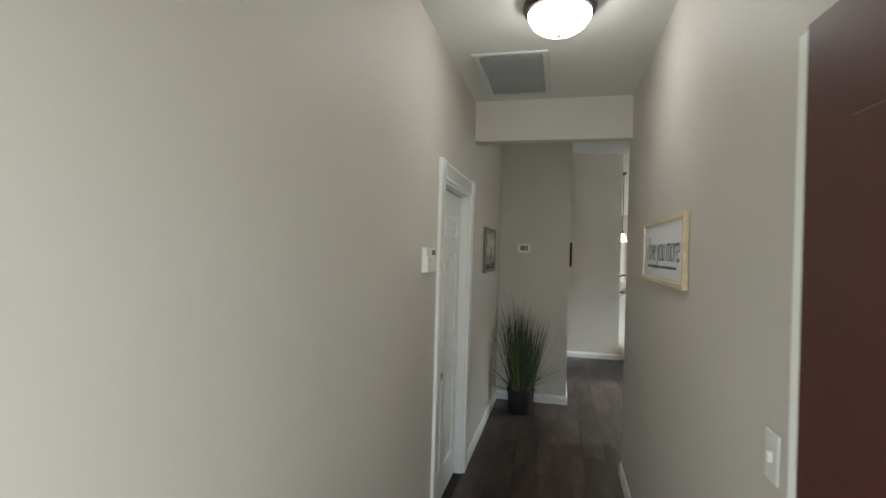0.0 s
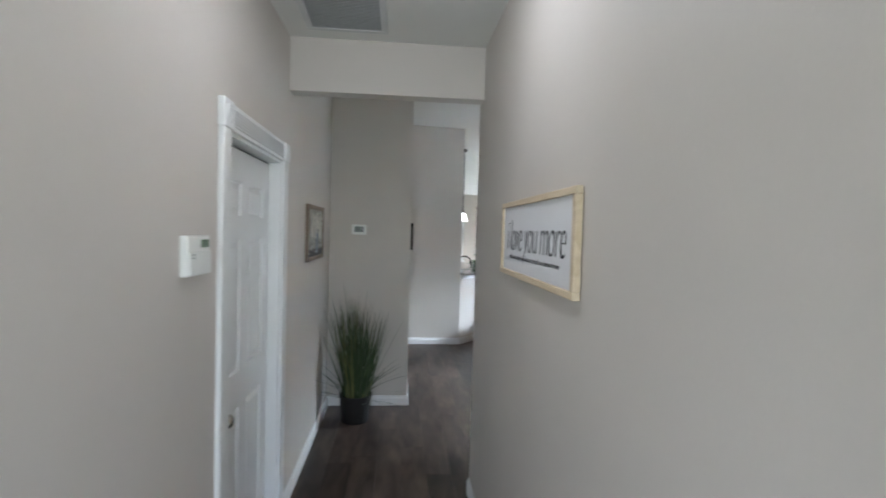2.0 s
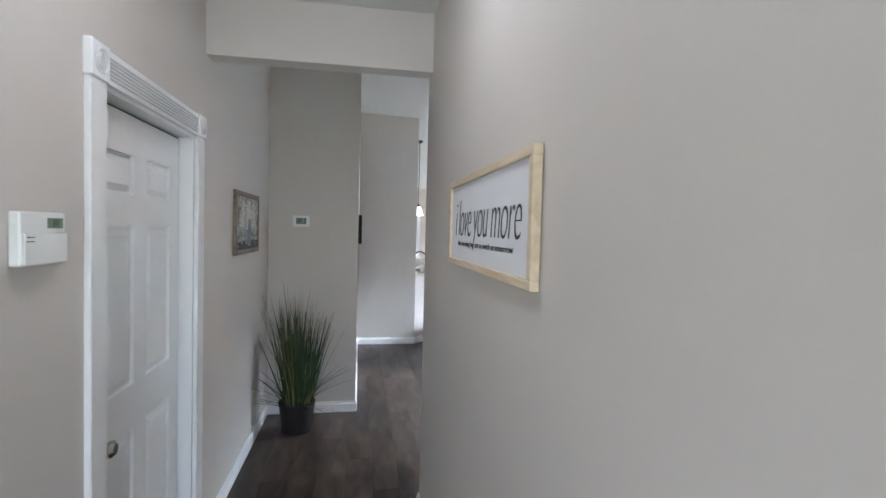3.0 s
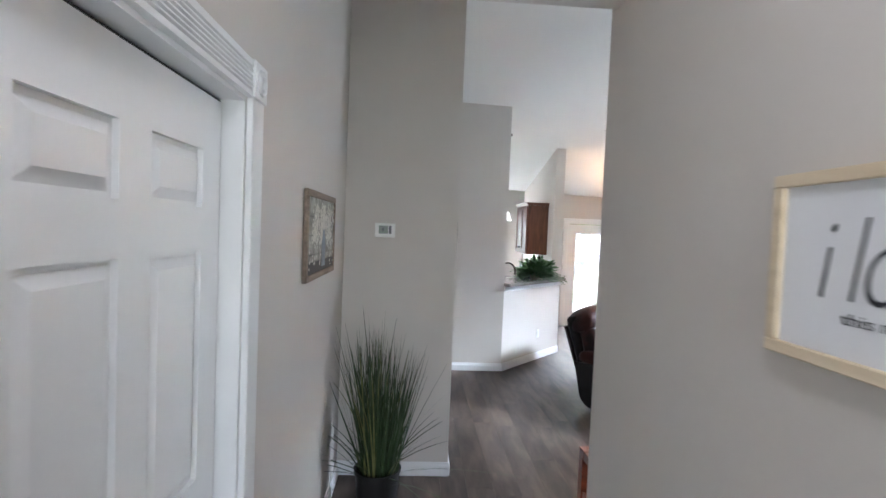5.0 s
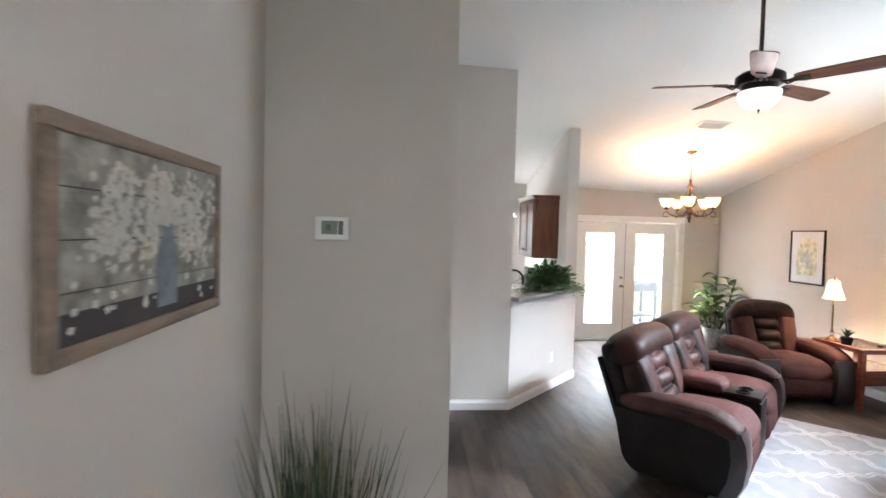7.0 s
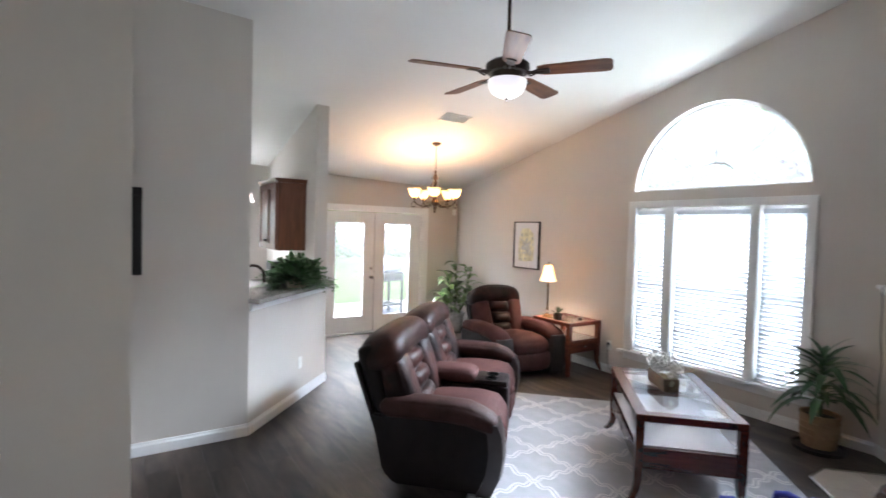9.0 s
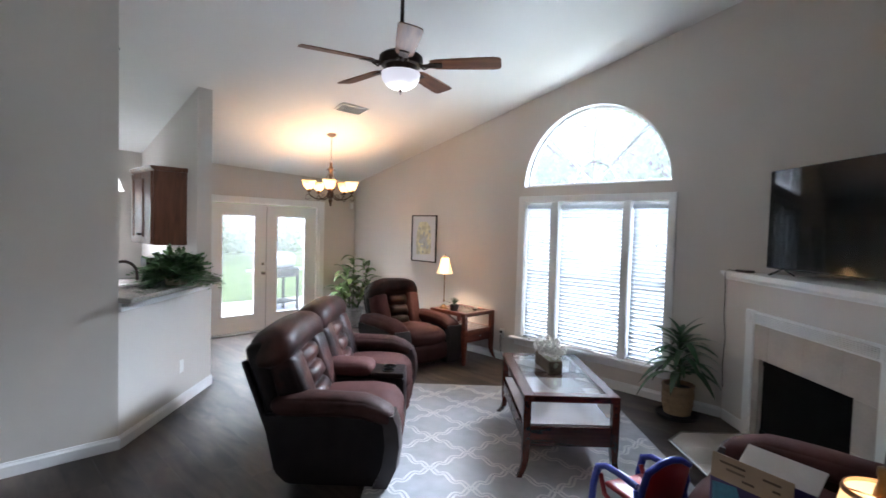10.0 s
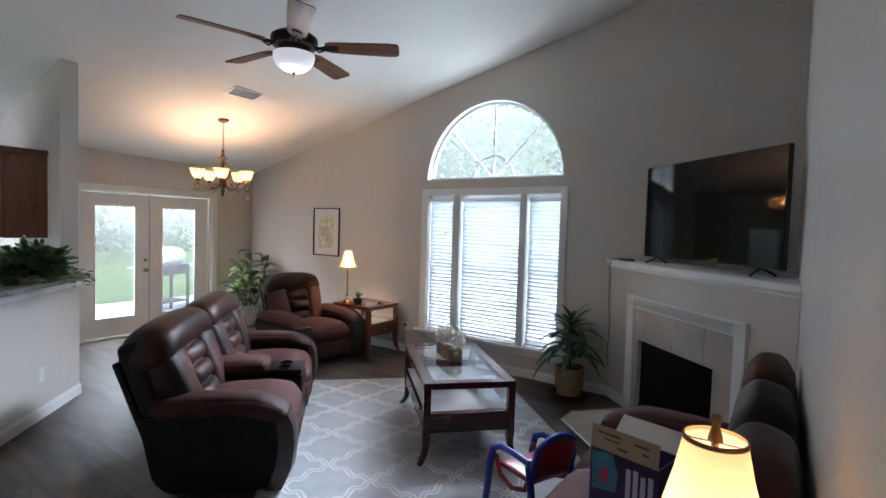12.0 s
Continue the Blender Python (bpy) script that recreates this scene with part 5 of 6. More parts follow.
arm_me = mesh_of(join(tube([(0.035, 0, 2.04), (0.08, 0, 1.995), (0.14, 0, 1.975), (0.20, 0, 1.985), (0.25, 0, 2.01), (0.275, 0, 2.04), (0.28, 0, 2.07)], 0.0075, 8), tube([(0.28, 0, 2.04), (0.315, 0, 2.015), (0.315, 0, 1.975), (0.28, 0, 1.965), (0.262, 0, 1.985)], 0.005, 6), tube([(0.03, 0, 2.09), (0.075, 0, 2.13), (0.085, 0, 2.18), (0.060, 0, 2.25), (0.028, 0, 2.31), (0.030, 0, 2.35), (0.050, 0, 2.365), (0.060, 0, 2.345)], 0.0045, 6), tube([(0.12, 0, 1.98), (0.105, 0, 2.03), (0.135, 0, 2.06), (0.160, 0, 2.035), (0.145, 0, 2.012)], 0.0045, 6)), "arm", M_CHBRONZE)
cup_me = mesh_of(lathe([(0, 2.06), (0.02, 2.06), (0.034, 2.075), (0.024, 2.085), (0.02, 2.10), (0, 2.10)], 16), "cup", M_CHBRONZE)
sh_me = mesh_of(lathe([(0.024, 2.098), (0.042, 2.106), (0.060, 2.130), (0.070, 2.165), (0.078, 2.190), (0.094, 2.206), (0.091, 2.208), (0.075, 2.193), (0.067, 2.167), (0.056, 2.133), (0.039, 2.110), (0.022, 2.102)], 24), "shade", M_CSHADE)
for k in range(5):
    a = shared("arm", arm_me, ch, pose(0, 0, 0, 0, 0, 20 + 72 * k), "scrolled bronze arm")
    shared("cup", cup_me, a, pose(0.28, 0, 0))
    shared("shade", sh_me, a, pose(0.28, 0, 0), "glowing cream glass shade")
    q = radians(20 + 72 * k)
    bulb("bulb", CX + 0.28 * math.cos(q), CY + 0.28 * math.sin(q), 2.165, 4.4, (1.0, 0.60, 0.31), 0.03)

# ceiling register
cv = thing("ceiling_register", "small white ceiling air register", "vent", pose(3.51, 9.36, vault(9.36, 3.51) - 0.004, -math.degrees(math.atan(0.228)), 0, 0))
part("frame", join(box(-0.18, -0.10, -0.010, 0.18, -0.075, 0, 0.002), box(-0.18, 0.075, -0.010, 0.18, 0.10, 0, 0.002), box(-0.18, -0.075, -0.010, -0.155, 0.075, 0, 0.002), box(0.155, -0.075, -0.010, 0.18, 0.075, 0, 0.002)), M_WHITE, cv)
rs = mesh_of(moved(box(-0.155, -0.008, -0.0008, 0.155, 0.008, 0.0008), pose(0, 0, -0.006, 40)), "slat", M_WHITE, False)
for k in range(9):
    shared("slat", rs, cv, pose(0, -0.066 + k * 0.0165, 0))

# framed botanical print
ar = thing("framed_print", "thin dark framed watercolour print with a white mat", "picture", pose(XW, 9.93, 1.49, 0, 0, -90))
w2, h2 = 0.27, 0.345
for a in ((-w2, -h2, w2, -h2 + 0.016), (-w2, h2 - 0.016, w2, h2)):
    part("frame_rail", box(a[0], -0.022, a[1], a[2], 0, a[3], 0.002), M_BRONZE, ar)
for a in ((-w2, -w2 + 0.016), (w2 - 0.016, w2)):
    part("frame_stile", box(a[0], -0.022, -h2 + 0.016, a[1], 0, h2 - 0.016, 0.002), M_BRONZE, ar)
part("mat_board", box(-w2 + 0.012, -0.010, -h2 + 0.012, w2 - 0.012, -0.003, h2 - 0.012), M_PAPER, ar, "white mat board")
M_WC = mat("watercolour", (0.70, 0.68, 0.50), 0.8, 0, 0.45, 9, 30, 0)
M_WC2 = mat("watercolour_blue", (0.50, 0.53, 0.52), 0.8, 0, 0.3, 12, 30, 0)
part("print", prism([(-0.15, -0.24), (0.02, -0.235), (0.15, -0.22), (0.16, 0.0), (0.14, 0.17), (0.05, 0.25), (-0.10, 0.24), (-0.15, 0.10), (-0.17, -0.1)], "y", -0.0115, -0.0102), M_WC, ar, "yellow-green watercolour")
rw = random.Random(8)
bm = bmesh.new()
for k in range(60):
    cx, cz, s = rw.gauss(0.0, 0.055), rw.gauss(-0.04, 0.10), rw.uniform(0.006, 0.022)
    if abs(cx) < 0.15 and abs(cz) < 0.22:
        bm.faces.new([bm.verts.new((cx + s * math.cos(q * 1.05), -0.0118 - 0.00002 * k, cz + 1.5 * s * math.sin(q * 1.05))) for q in range(6)])
tagged(part("print_stroke", bm, M_WC2, ar), kind="stuff")

sn = thing("motion_sensor", "small white alarm sensor high in the corner", "sensor", pose(XW - 0.09, YF, 1.99))
part("body", box(-0.03, -0.04, -0.05, 0.03, 0, 0.05, 0.010, 2), M_WHITE, sn)


def outlet(m):
    o = thing("wall_outlet", "white duplex wall outlet", "outlet", m, "wall outlets")
    part("plate", box(-0.035, -0.005, -0.057, 0.035, 0, 0.057, 0.002), M_WHITE, o)
    for z in (-0.02, 0.02):
        part("socket", box(-0.014, -0.007, z - 0.013, 0.014, -0.004, z + 0.013, 0.003), M_WHITE, o)
    return o


o1 = outlet(pose(1.70, 9.257, 0.35, 0, 0, 46.7))
copy_thing(o1, pose(XW, 8.41, 0.335, 0, 0, -90))

M_STEEL_KEY = mat("grey_key", (0.2, 0.2, 0.2), 0.5)
rmt = thing("remote_control", "black remote control lying on the end table", "remote", pose(5.05, 8.72, 0.62, 0, 0, 35))
part("body", box(-0.085, -0.022, 0, 0.085, 0.022, 0.018, 0.006, 2), M_BLACK, rmt, "", True)
for k in range(5):
    part("button", box(-0.06 + k * 0.026, -0.006, 0.018, -0.048 + k * 0.026, 0.006, 0.021, 0.001), M_STEEL_KEY, rmt)
pl = thing("power_plug", "black power plug in the wall outlet", "plug", pose(XW, 8.41, 0.355, 0, 0, -90))
part("plug_body", box(-0.014, -0.04, -0.014, 0.014, -0.0075, 0.014, 0.004), M_BLACK, pl)
part("cord", tube([(0, -0.035, -0.01), (0.01, -0.05, -0.15), (0.03, -0.04, -0.29), (0.10, -0.03, -0.349)], 0.003, 6), M_BLACK, pl)

# ---- plants ----
def pot_plant(name, label, m, pot_bm, pot_mat, pot_label, soil_z, soil_r):
    t = thing(name, label, "plant", m)
    part("pot", pot_bm, pot_mat, t, pot_label, True)
    part("soil", lathe([(0, soil_z + 0.01), (soil_r, soil_z)], 18), M_SOIL, t)
    return t


# variegated plant in the dining corner
M_VAR = mat("variegated_leaf", (0.125, 0.190, 0.065), 0.35, 0, 0.75, 16, 70, 0.05, 0.25)
M_STEM = mat("green_stem", (0.06, 0.09, 0.03), 0.5, 0, 0.3)
M_POTW = mat("patterned_white_pot", (0.34, 0.34, 0.33), 0.4, 0, 0.5, 45, 20, 0.1)
cp = pot_plant("corner_plant", "leafy variegated potted plant in the room corner", pose(4.86, 11.22, 0), lathe([(0, 0), (0.11, 0), (0.13, 0.03), (0.165, 0.22), (0.17, 0.29), (0.18, 0.30), (0.18, 0.33), (0.16, 0.33), (0.15, 0.28), (0, 0.28)], 28), M_POTW, "white patterned ceramic pot", 0.285, 0.15)
rc2 = random.Random(21)
lf_me = [mesh_of(leaf(L, L * 0.42, dr, 0.3, 7), "leaf", M_VAR) for L, dr in ((0.26, 0.5), (0.32, 0.7), (0.29, 0.9))]
for s, (bx, by, H) in enumerate(((0.02, 0.0, 0.86), (-0.13, -0.06, 0.58), (0.11, -0.06, 0.76), (-0.05, 0.06, 0.66), (-0.18, -0.09, 0.42), (0.04, -0.14, 0.5))):
    tip = (bx * 2.0 + rc2.uniform(-0.05, 0.05), by * 2 + rc2.uniform(-0.05, 0.03), 0.28 + H)
    part("stem", tube([(bx * 0.5, by * 0.5, 0.27), ((bx * 0.5 + tip[0]) / 2 + 0.02, (by * 0.5 + tip[1]) / 2, 0.27 + H * 0.5), tip], 0.011, 8, 0.006), M_STEM, cp, "", True)
    for k in range(15):
        f = 0.30 + 0.70 * k / 14
        p = Vector((bx * 0.5, by * 0.5, 0.27)).lerp(Vector(tip), f)
        shared("leaf", lf_me[k % 3], cp, pose(p.x, p.y, p.z, rc2.uniform(-12, 12), rc2.uniform(-40, 5), k * 137.5 + s * 40) @ Matrix.Scale(rc2.uniform(0.7, 1.05), 4))

# dracaena by the hearth
M_DRAC = mat("dracaena_leaf", (0.030, 0.080, 0.030), 0.32, 0, 0.4, 14, 60, 0.04, 0.2)
dp = pot_plant("dracaena_plant", "long-leaved dark green plant in a woven pot", pose(4.96, 6.15, 0.0) @ Matrix.Diagonal((1.13, 1.13, 1.0, 1.0)), lathe([(0, 0.03), (0.10, 0.03), (0.105, 0.06), (0.118, 0.12), (0.122, 0.20), (0.118, 0.27), (0.125, 0.275), (0.125, 0.295), (0.11, 0.295), (0.105, 0.25), (0, 0.25)], 28), M_TERRA, "woven tan pot", 0.26, 0.105)
part("saucer", lathe([(0, 0), (0.16, 0), (0.165, 0.03), (0.155, 0.03), (0.15, 0.012), (0, 0.012)], 28), M_POTBLACK, dp, "black saucer", True)
part("ring", join(*[lathe([(r - 0.003, z - 0.006), (r + 0.003, z), (r - 0.003, z + 0.006)], 28) for r, z in ((0.109, 0.08), (0.119, 0.13), (0.122, 0.18), (0.121, 0.23))]), M_TERRA, dp, "", True)
part("stem", tube([(0, 0, 0.25), (0.01, 0, 0.45), (0.0, 0.01, 0.70)], 0.014, 8, 0.010), M_STEM, dp, "", True)
rd = random.Random(33)
dr_me = [mesh_of(leaf(L, 0.056, d, 0.30, 9), "leaf", M_DRAC) for L, d in ((0.40, 1.0), (0.46, 1.25), (0.30, 0.5))]
for k in range(46):
    z = 0.36 + 0.36 * (k / 45)
    up = k / 45
    shared("leaf", dr_me[2 if up > 0.75 else k % 2], dp, pose(0, 0, z, rd.uniform(-10, 10), -8 - 50 * up ** 1.8 + rd.uniform(-12, 12), k * 137.5) @ Matrix.Scale(rd.uniform(0.75, 1.05), 4))

# spiky succulents on the end tables
M_ALOE = mat("aloe_leaf", (0.055, 0.085, 0.045), 0.45, 0, 0.4, 20, 60, 0.05, 0.15)


def aloe(m, s):
    t = pot_plant("aloe_plant", "small spiky aloe plant on the end table", m, lathe([(0, 0), (0.045, 0), (0.055, 0.06), (0.058, 0.075), (0.05, 0.075), (0.046, 0.06), (0, 0.06)], 20), M_POTBLACK, "small dark pot", 0.062, 0.047)
    me = mesh_of(leaf(0.12, 0.018, 0.25, 0.7, 6, 1.0), "leaf", M_ALOE)
    for k in range(13):
        shared("leaf", me, t, pose(0, 0, 0.06, 0, -42 - 3 * k + random.Random(k + s).uniform(-12, 12), k * 137.5))
    return t


aloe(pose(4.735, 8.80, 0.62), 1)
a2 = aloe(pose(1.00, 5.02, 0.62), 7)
M_BIG = mat("glossy_round_leaf", (0.06, 0.14, 0.035), 0.3, 0, 0.3, 12, 60, 0.03, 0.15)
big = mesh_of(leaf(0.13, 0.06, 0.2, 0.3, 7), "leaf", M_BIG)
for k in range(6):
    shared("leaf", big, a2, pose(0, 0, 0.07, 0, -60 + 6 * k, k * 65 + 20), "glossy rounded leaf")

# ---- breakfast bar and kitchen ----
u = Vector((1.015, 1.077)).normalized()
nrm = Vector((u.y, -u.x))
A = Vector((1.09, 8.61))
B = Vector((2.105, 9.687))


def on(s, o):
    p = A + u * s + nrm * o
    return (p.x, p.y)


LB = (B - A).length
ct = thing("bar_counter", "speckled granite breakfast bar countertop", "countertop")
slab = prism([on(-0.02, 0.10), on(LB - 0.02, 0.10), on(LB + 0.12, 0.02), on(LB + 0.10, -0.10), on(LB - 0.16, -0.10), on(LB - 0.16, -0.36), on(0.20, -0.36), on(0.02, -0.14)], "z", 1.052, 1.090)
bmesh.ops.bevel(slab, geom=slab.edges[:], offset=0.006, segments=2, affect="EDGES")
part("slab", slab, M_GRANITE, ct)
part("bar_trim", join(prism([on(0.0, 0.018), on(LB, 0.018), on(LB, 0.0), on(0.0, 0.0)], "z", 0.99, 1.052)), M_TRIM, ct, "white trim under the counter")
M_IVY = mat("ivy_leaf", (0.085, 0.175, 0.065), 0.45, 0, 0.5, 20, 60, 0.05, 0.1)
px, py = on(LB * 0.575, -0.03)
iv = thing("counter_plant", "bushy green fern in a pale basket on the bar", "plant", pose(px, py, 1.090))
part("basket", lathe([(0, 0), (0.08, 0), (0.10, 0.10), (0.105, 0.10), (0.105, 0.115), (0.09, 0.115), (0.085, 0.09), (0, 0.09)], 24), mat("pale_basket", (0.45, 0.38, 0.28), 0.8, 0, 0.2, 30), iv, "pale woven basket", True)
ri = random.Random(9)
bm = bmesh.new()
for k in range(240):
    a, e = ri.uniform(0, 6.283), ri.uniform(0.0, 1.45)
    R = ri.uniform(0.19, 0.34)
    d = Vector((math.cos(a) * math.cos(e) * 1.15, math.sin(a) * math.cos(e) * 1.15, math.sin(e) * 0.78))
    for i in range(11):
        f = 0.2 + 0.8 * i / 10
        c = Vector((0, 0, 0.08)) + d * R * f + Vector((0, 0, -0.10 * f * f * math.cos(e)))
        for sd in (-1, 1):
            L, w = ri.uniform(0.050, 0.095) * (1.15 - 0.5 * f), 0.0145
            ax = (Vector((-math.sin(a), math.cos(a), 0)) * sd + d * 0.9 + Vector((0, 0, ri.uniform(-0.4, 0.3)))).normalized()
            sidev = ax.cross(Vector((ri.uniform(-0.5, 0.5), ri.uniform(-0.5, 0.5), 1))).normalized() * w
            bm.faces.new([bm.verts.new(v) for v in (c, c + ax * L * 0.5 + sidev, c + ax * L, c + ax * L * 0.5 - sidev)])
part("fronds", bm, M_IVY, iv, "dense green fronds")

fx, fy = on(LB * 0.20, -0.27)
fc = thing("kitchen_faucet", "dark bronze gooseneck kitchen faucet", "faucet", pose(fx, fy, 1.0))
part("base", lathe([(0, -0.02), (0.03, -0.02), (0.03, 0.095), (0.018, 0.12), (0, 0.12)], 18), M_BRONZE, fc, "", True)
part("spout", tube([(0, 0, 0.1)] + [(0.10 - 0.10 * math.cos(a), 0, 0.22 + 0.10 * math.sin(a)) for a in (math.pi * k / 10 for k in range(11))] + [(0.20, 0, 0.17)], 0.012, 10), M_BRONZE, fc, "", True)
kx, ky = on(LB * 0.34, -0.22)
km = thing("coffee_maker", "black coffee maker on the counter", "appliance", pose(1.75, 10.35, 0.92, 0, 0, 180))
part("body", join(box(-0.09, -0.12, 0, 0.09, 0.12, 0.03, 0.006), box(-0.09, 0.03, 0.03, 0.09, 0.12, 0.30, 0.006), box(-0.09, -0.12, 0.24, 0.09, 0.12, 0.34, 0.008)), M_BLACK, km)
part("carafe", lathe([(0, 0.032), (0.06, 0.032), (0.072, 0.09), (0.05, 0.17), (0.055, 0.19), (0, 0.19)], 20, 0, -0.04), M_SCREEN, km, "dark glass carafe", True)
sp = thing("soap_bottle", "small dark red soap bottle by the sink", "bottle", pose(*on(LB * 0.12, -0.20), 1.090))
part("body", lathe([(0, 0), (0.028, 0), (0.03, 0.09), (0.012, 0.11), (0.012, 0.13), (0, 0.13)], 16), mat("red_soap", (0.18, 0.03, 0.03), 0.25), sp, "", True)
part("pump", join(lathe([(0, 0.13), (0.014, 0.13), (0.014, 0.145), (0.005, 0.15), (0.005, 0.175), (0, 0.175)], 10), tube([(0, 0, 0.172), (0.04, 0, 0.168)], 0.005, 6)), M_BLACK, sp, "", True)

# upper cabinet on the kitchen side wall, doors towards -x
kc = thing("upper_cabinet", "brown stained wooden upper kitchen cabinet", "cabinet", pose(1.97, 10.0, 1.40))
part("body", box(-0.31, 0, 0, 0, 0.76, 0.76, 0.003), M_CAB, kc)
part("crown", prism([(-0.31, 0.74), (-0.335, 0.76), (-0.35, 0.785), (0.0, 0.785), (0.0, 0.74)], "y", -0.02, 0.78), M_CAB, kc)
for k in range(2):
    a, b = 0.012 + k * 0.372, 0.012 + k * 0.372 + 0.366
    d = part("door", join(box(-0.33, a, 0.01, -0.312, a + 0.06, 0.73), box(-0.33, b - 0.06, 0.01, -0.312, b, 0.73), box(-0.33, a + 0.06, 0.01, -0.312, b - 0.06, 0.07), box(-0.33, a + 0.06, 0.67, -0.312, b - 0.06, 0.73), box(-0.320, a + 0.05, 0.06, -0.314, b - 0.05, 0.68)), M_CAB, kc)
    part("knob", moved(lathe([(0, 0), (0.006, 0), (0.006, 0.012), (0.014, 0.02), (0.012, 0.03), (0, 0.032)], 12), pose(-0.33, b - 0.03 if k == 0 else a + 0.03, 0.10, 0, -90)), M_BRONZE, d, "dark knob", True)
lc = thing("lower_cabinet", "brown stained base cabinets along the kitchen wall", "cabinet", pose(1.97, 9.95, 0))
part("body", box(-0.60, 0, 0.10, 0, 1.76, 0.87, 0.003), M_CAB, lc)
part("toe_kick", box(-0.54, 0, 0.0, 0, 1.76, 0.10), M_BLACK, lc)
for k in range(3):
    part("door", box(-0.62, 0.02 + k * 0.58, 0.13, -0.602, 0.57 + k * 0.58, 0.84, 0.004), M_CAB, lc)
kt = thing("kitchen_worktop", "speckled granite kitchen worktop", "countertop", pose(1.97, 9.93, 0.871))
part("slab", box(-0.64, 0, 0, 0, 1.79, 0.04, 0.005), M_GRANITE, kt)
lc2 = thing("lower_cabinet", "brown stained base cabinets under the kitchen window", "cabinet", pose(-0.49, 11.13, 0))
part("body", box(0, 0, 0.10, 1.80, 0.59, 0.87, 0.003), M_CAB, lc2)
part("toe_kick", box(0, 0.06, 0, 1.80, 0.59, 0.10), M_BLACK, lc2)
kt2 = thing("kitchen_worktop", "speckled granite worktop under the kitchen window", "countertop", pose(-0.49, 11.10, 0.871))
part("slab", box(0, 0, 0, 1.80, 0.62, 0.04, 0.005), M_GRANITE, kt2)

# pendant over the bar
PX, PY = 1.20, 9.40
pd = thing("pendant_light", "dark pendant light with a white glass bell shade", "pendant lamp", pose(PX, PY, 0))
part("canopy", moved(lathe([(0, 0.02), (0.055, 0.02), (0.055, -0.005), (0.02, -0.03), (0, -0.03)], 20), pose(0, 0, vault(PY, PX))), M_BRONZE, pd, "", True)
part("rod", lathe([(0.006, 2.04), (0.006, vault(PY, PX) - 0.02)], 8), M_BRONZE, pd, "", True)
part("socket", lathe([(0, 2.06), (0.02, 2.055), (0.026, 2.03), (0.022, 2.01), (0, 2.01)], 16), M_BRONZE, pd, "", True)
part("shade", lathe([(0.024, 2.02), (0.045, 2.00), (0.058, 1.96), (0.068, 1.915), (0.086, 1.885), (0.083, 1.885), (0.065, 1.915), (0.055, 1.96), (0.042, 1.997), (0.022, 2.015)], 28), mat_glow("lit_white_glass", (1.0, 0.97, 0.92), 0.9), pd, "glowing white glass shade", True)
bulb("bulb", PX, PY, 1.87, 1.6, (1.0, 0.93, 0.85))

# ---- things by the sofa ----
M_CARD = mat("tan_cardboard", (0.42, 0.32, 0.22), 0.85, 0, 0.1)
M_PURPLE = mat("purple_print", (0.035, 0.022, 0.10), 0.45, 0, 0.15)
M_CYAN = mat("blue_print", (0.05, 0.20, 0.30), 0.45, 0, 0.35, 20)
M_LILAC = mat("pale_print", (0.62, 0.58, 0.68), 0.45)
M_PINK = mat("magenta_print", (0.35, 0.04, 0.12), 0.45)
bx = thing("cardboard_box", "open printed purple cardboard box on the sofa", "box", pose(2.46, 4.965, 0.475, 0, 0, 76) @ Matrix.Scale(0.88, 4))
part("carton", join(box(-0.165, -0.11, 0, 0.165, -0.104, 0.26), box(-0.165, 0.104, 0, 0.165, 0.11, 0.26), box(-0.165, -0.104, 0, -0.159, 0.104, 0.26), box(0.159, -0.104, 0, 0.165, 0.104, 0.26), box(-0.159, -0.104, 0, 0.159, 0.104, 0.006)), M_PURPLE, bx, "purple printed carton")
part("front_flap", moved(box(-0.165, -0.004, 0, 0.165, 0, 0.11), pose(0, 0.11, 0.26, 4)), M_CARD, bx, "raised tan flap")
part("back_flap", moved(box(-0.165, 0, 0, 0.165, 0.004, 0.12), pose(0, -0.11, 0.26, 50)), mat("white_card", (0.6, 0.58, 0.55), 0.8), bx, "folded pale flap")
for a, b, c in ((-0.12, -0.05, 0.075), (-0.12, -0.09, 0.045), (0.02, 0.13, 0.08), (0.02, 0.10, 0.055), (-0.02, 0.03, 0.03)):
    part("print_bar", moved(box(a, 0.0002, c - 0.005, b, 0.0012, c + 0.005), pose(0, 0.11, 0.26, 4)), M_BARN, bx)
part("print_patch", prism([(0.03, 0.08), (0.15, 0.06), (0.155, 0.24), (0.05, 0.255), (0.02, 0.17)], "y", 0.1102, 0.1114), M_CYAN, bx)
part("print_patch", prism([(0.06, 0.12), (0.10, 0.10), (0.12, 0.15), (0.08, 0.19)], "y", 0.1116, 0.1124), M_PINK, bx)
for k, (a, b) in enumerate(((-0.03, 0.215), (-0.065, 0.22), (-0.10, 0.205), (-0.135, 0.215))):
    part("print_bar", box(a - 0.011, 0.1102, 0.06, a + 0.011, 0.1114, b), M_LILAC, bx)

M_PBLUE = mat("blue_plastic", (0.012, 0.03, 0.28), 0.3, 0, 0.05)
M_PRED = mat("red_plastic", (0.28, 0.012, 0.02), 0.3, 0, 0.05)
kc2 = thing("child_chair", "small blue and red plastic child chair", "chair", pose(2.93, 5.62, 0.0, 0, 0, 158))
part("seat", cushion(-0.14, -0.13, 0.235, 0.14, 0.14, 0.265, 0.014, 0.0, 6), M_PRED, kc2, "red plastic seat", True)
back = cushion(-0.145, 0.0, 0.0, 0.145, 0.028, 0.25, 0.013, 0.006, 8)
for v in back.verts:
    v.co.z -= 0.05 * (v.co.x / 0.145) ** 2 * (v.co.z / 0.25)
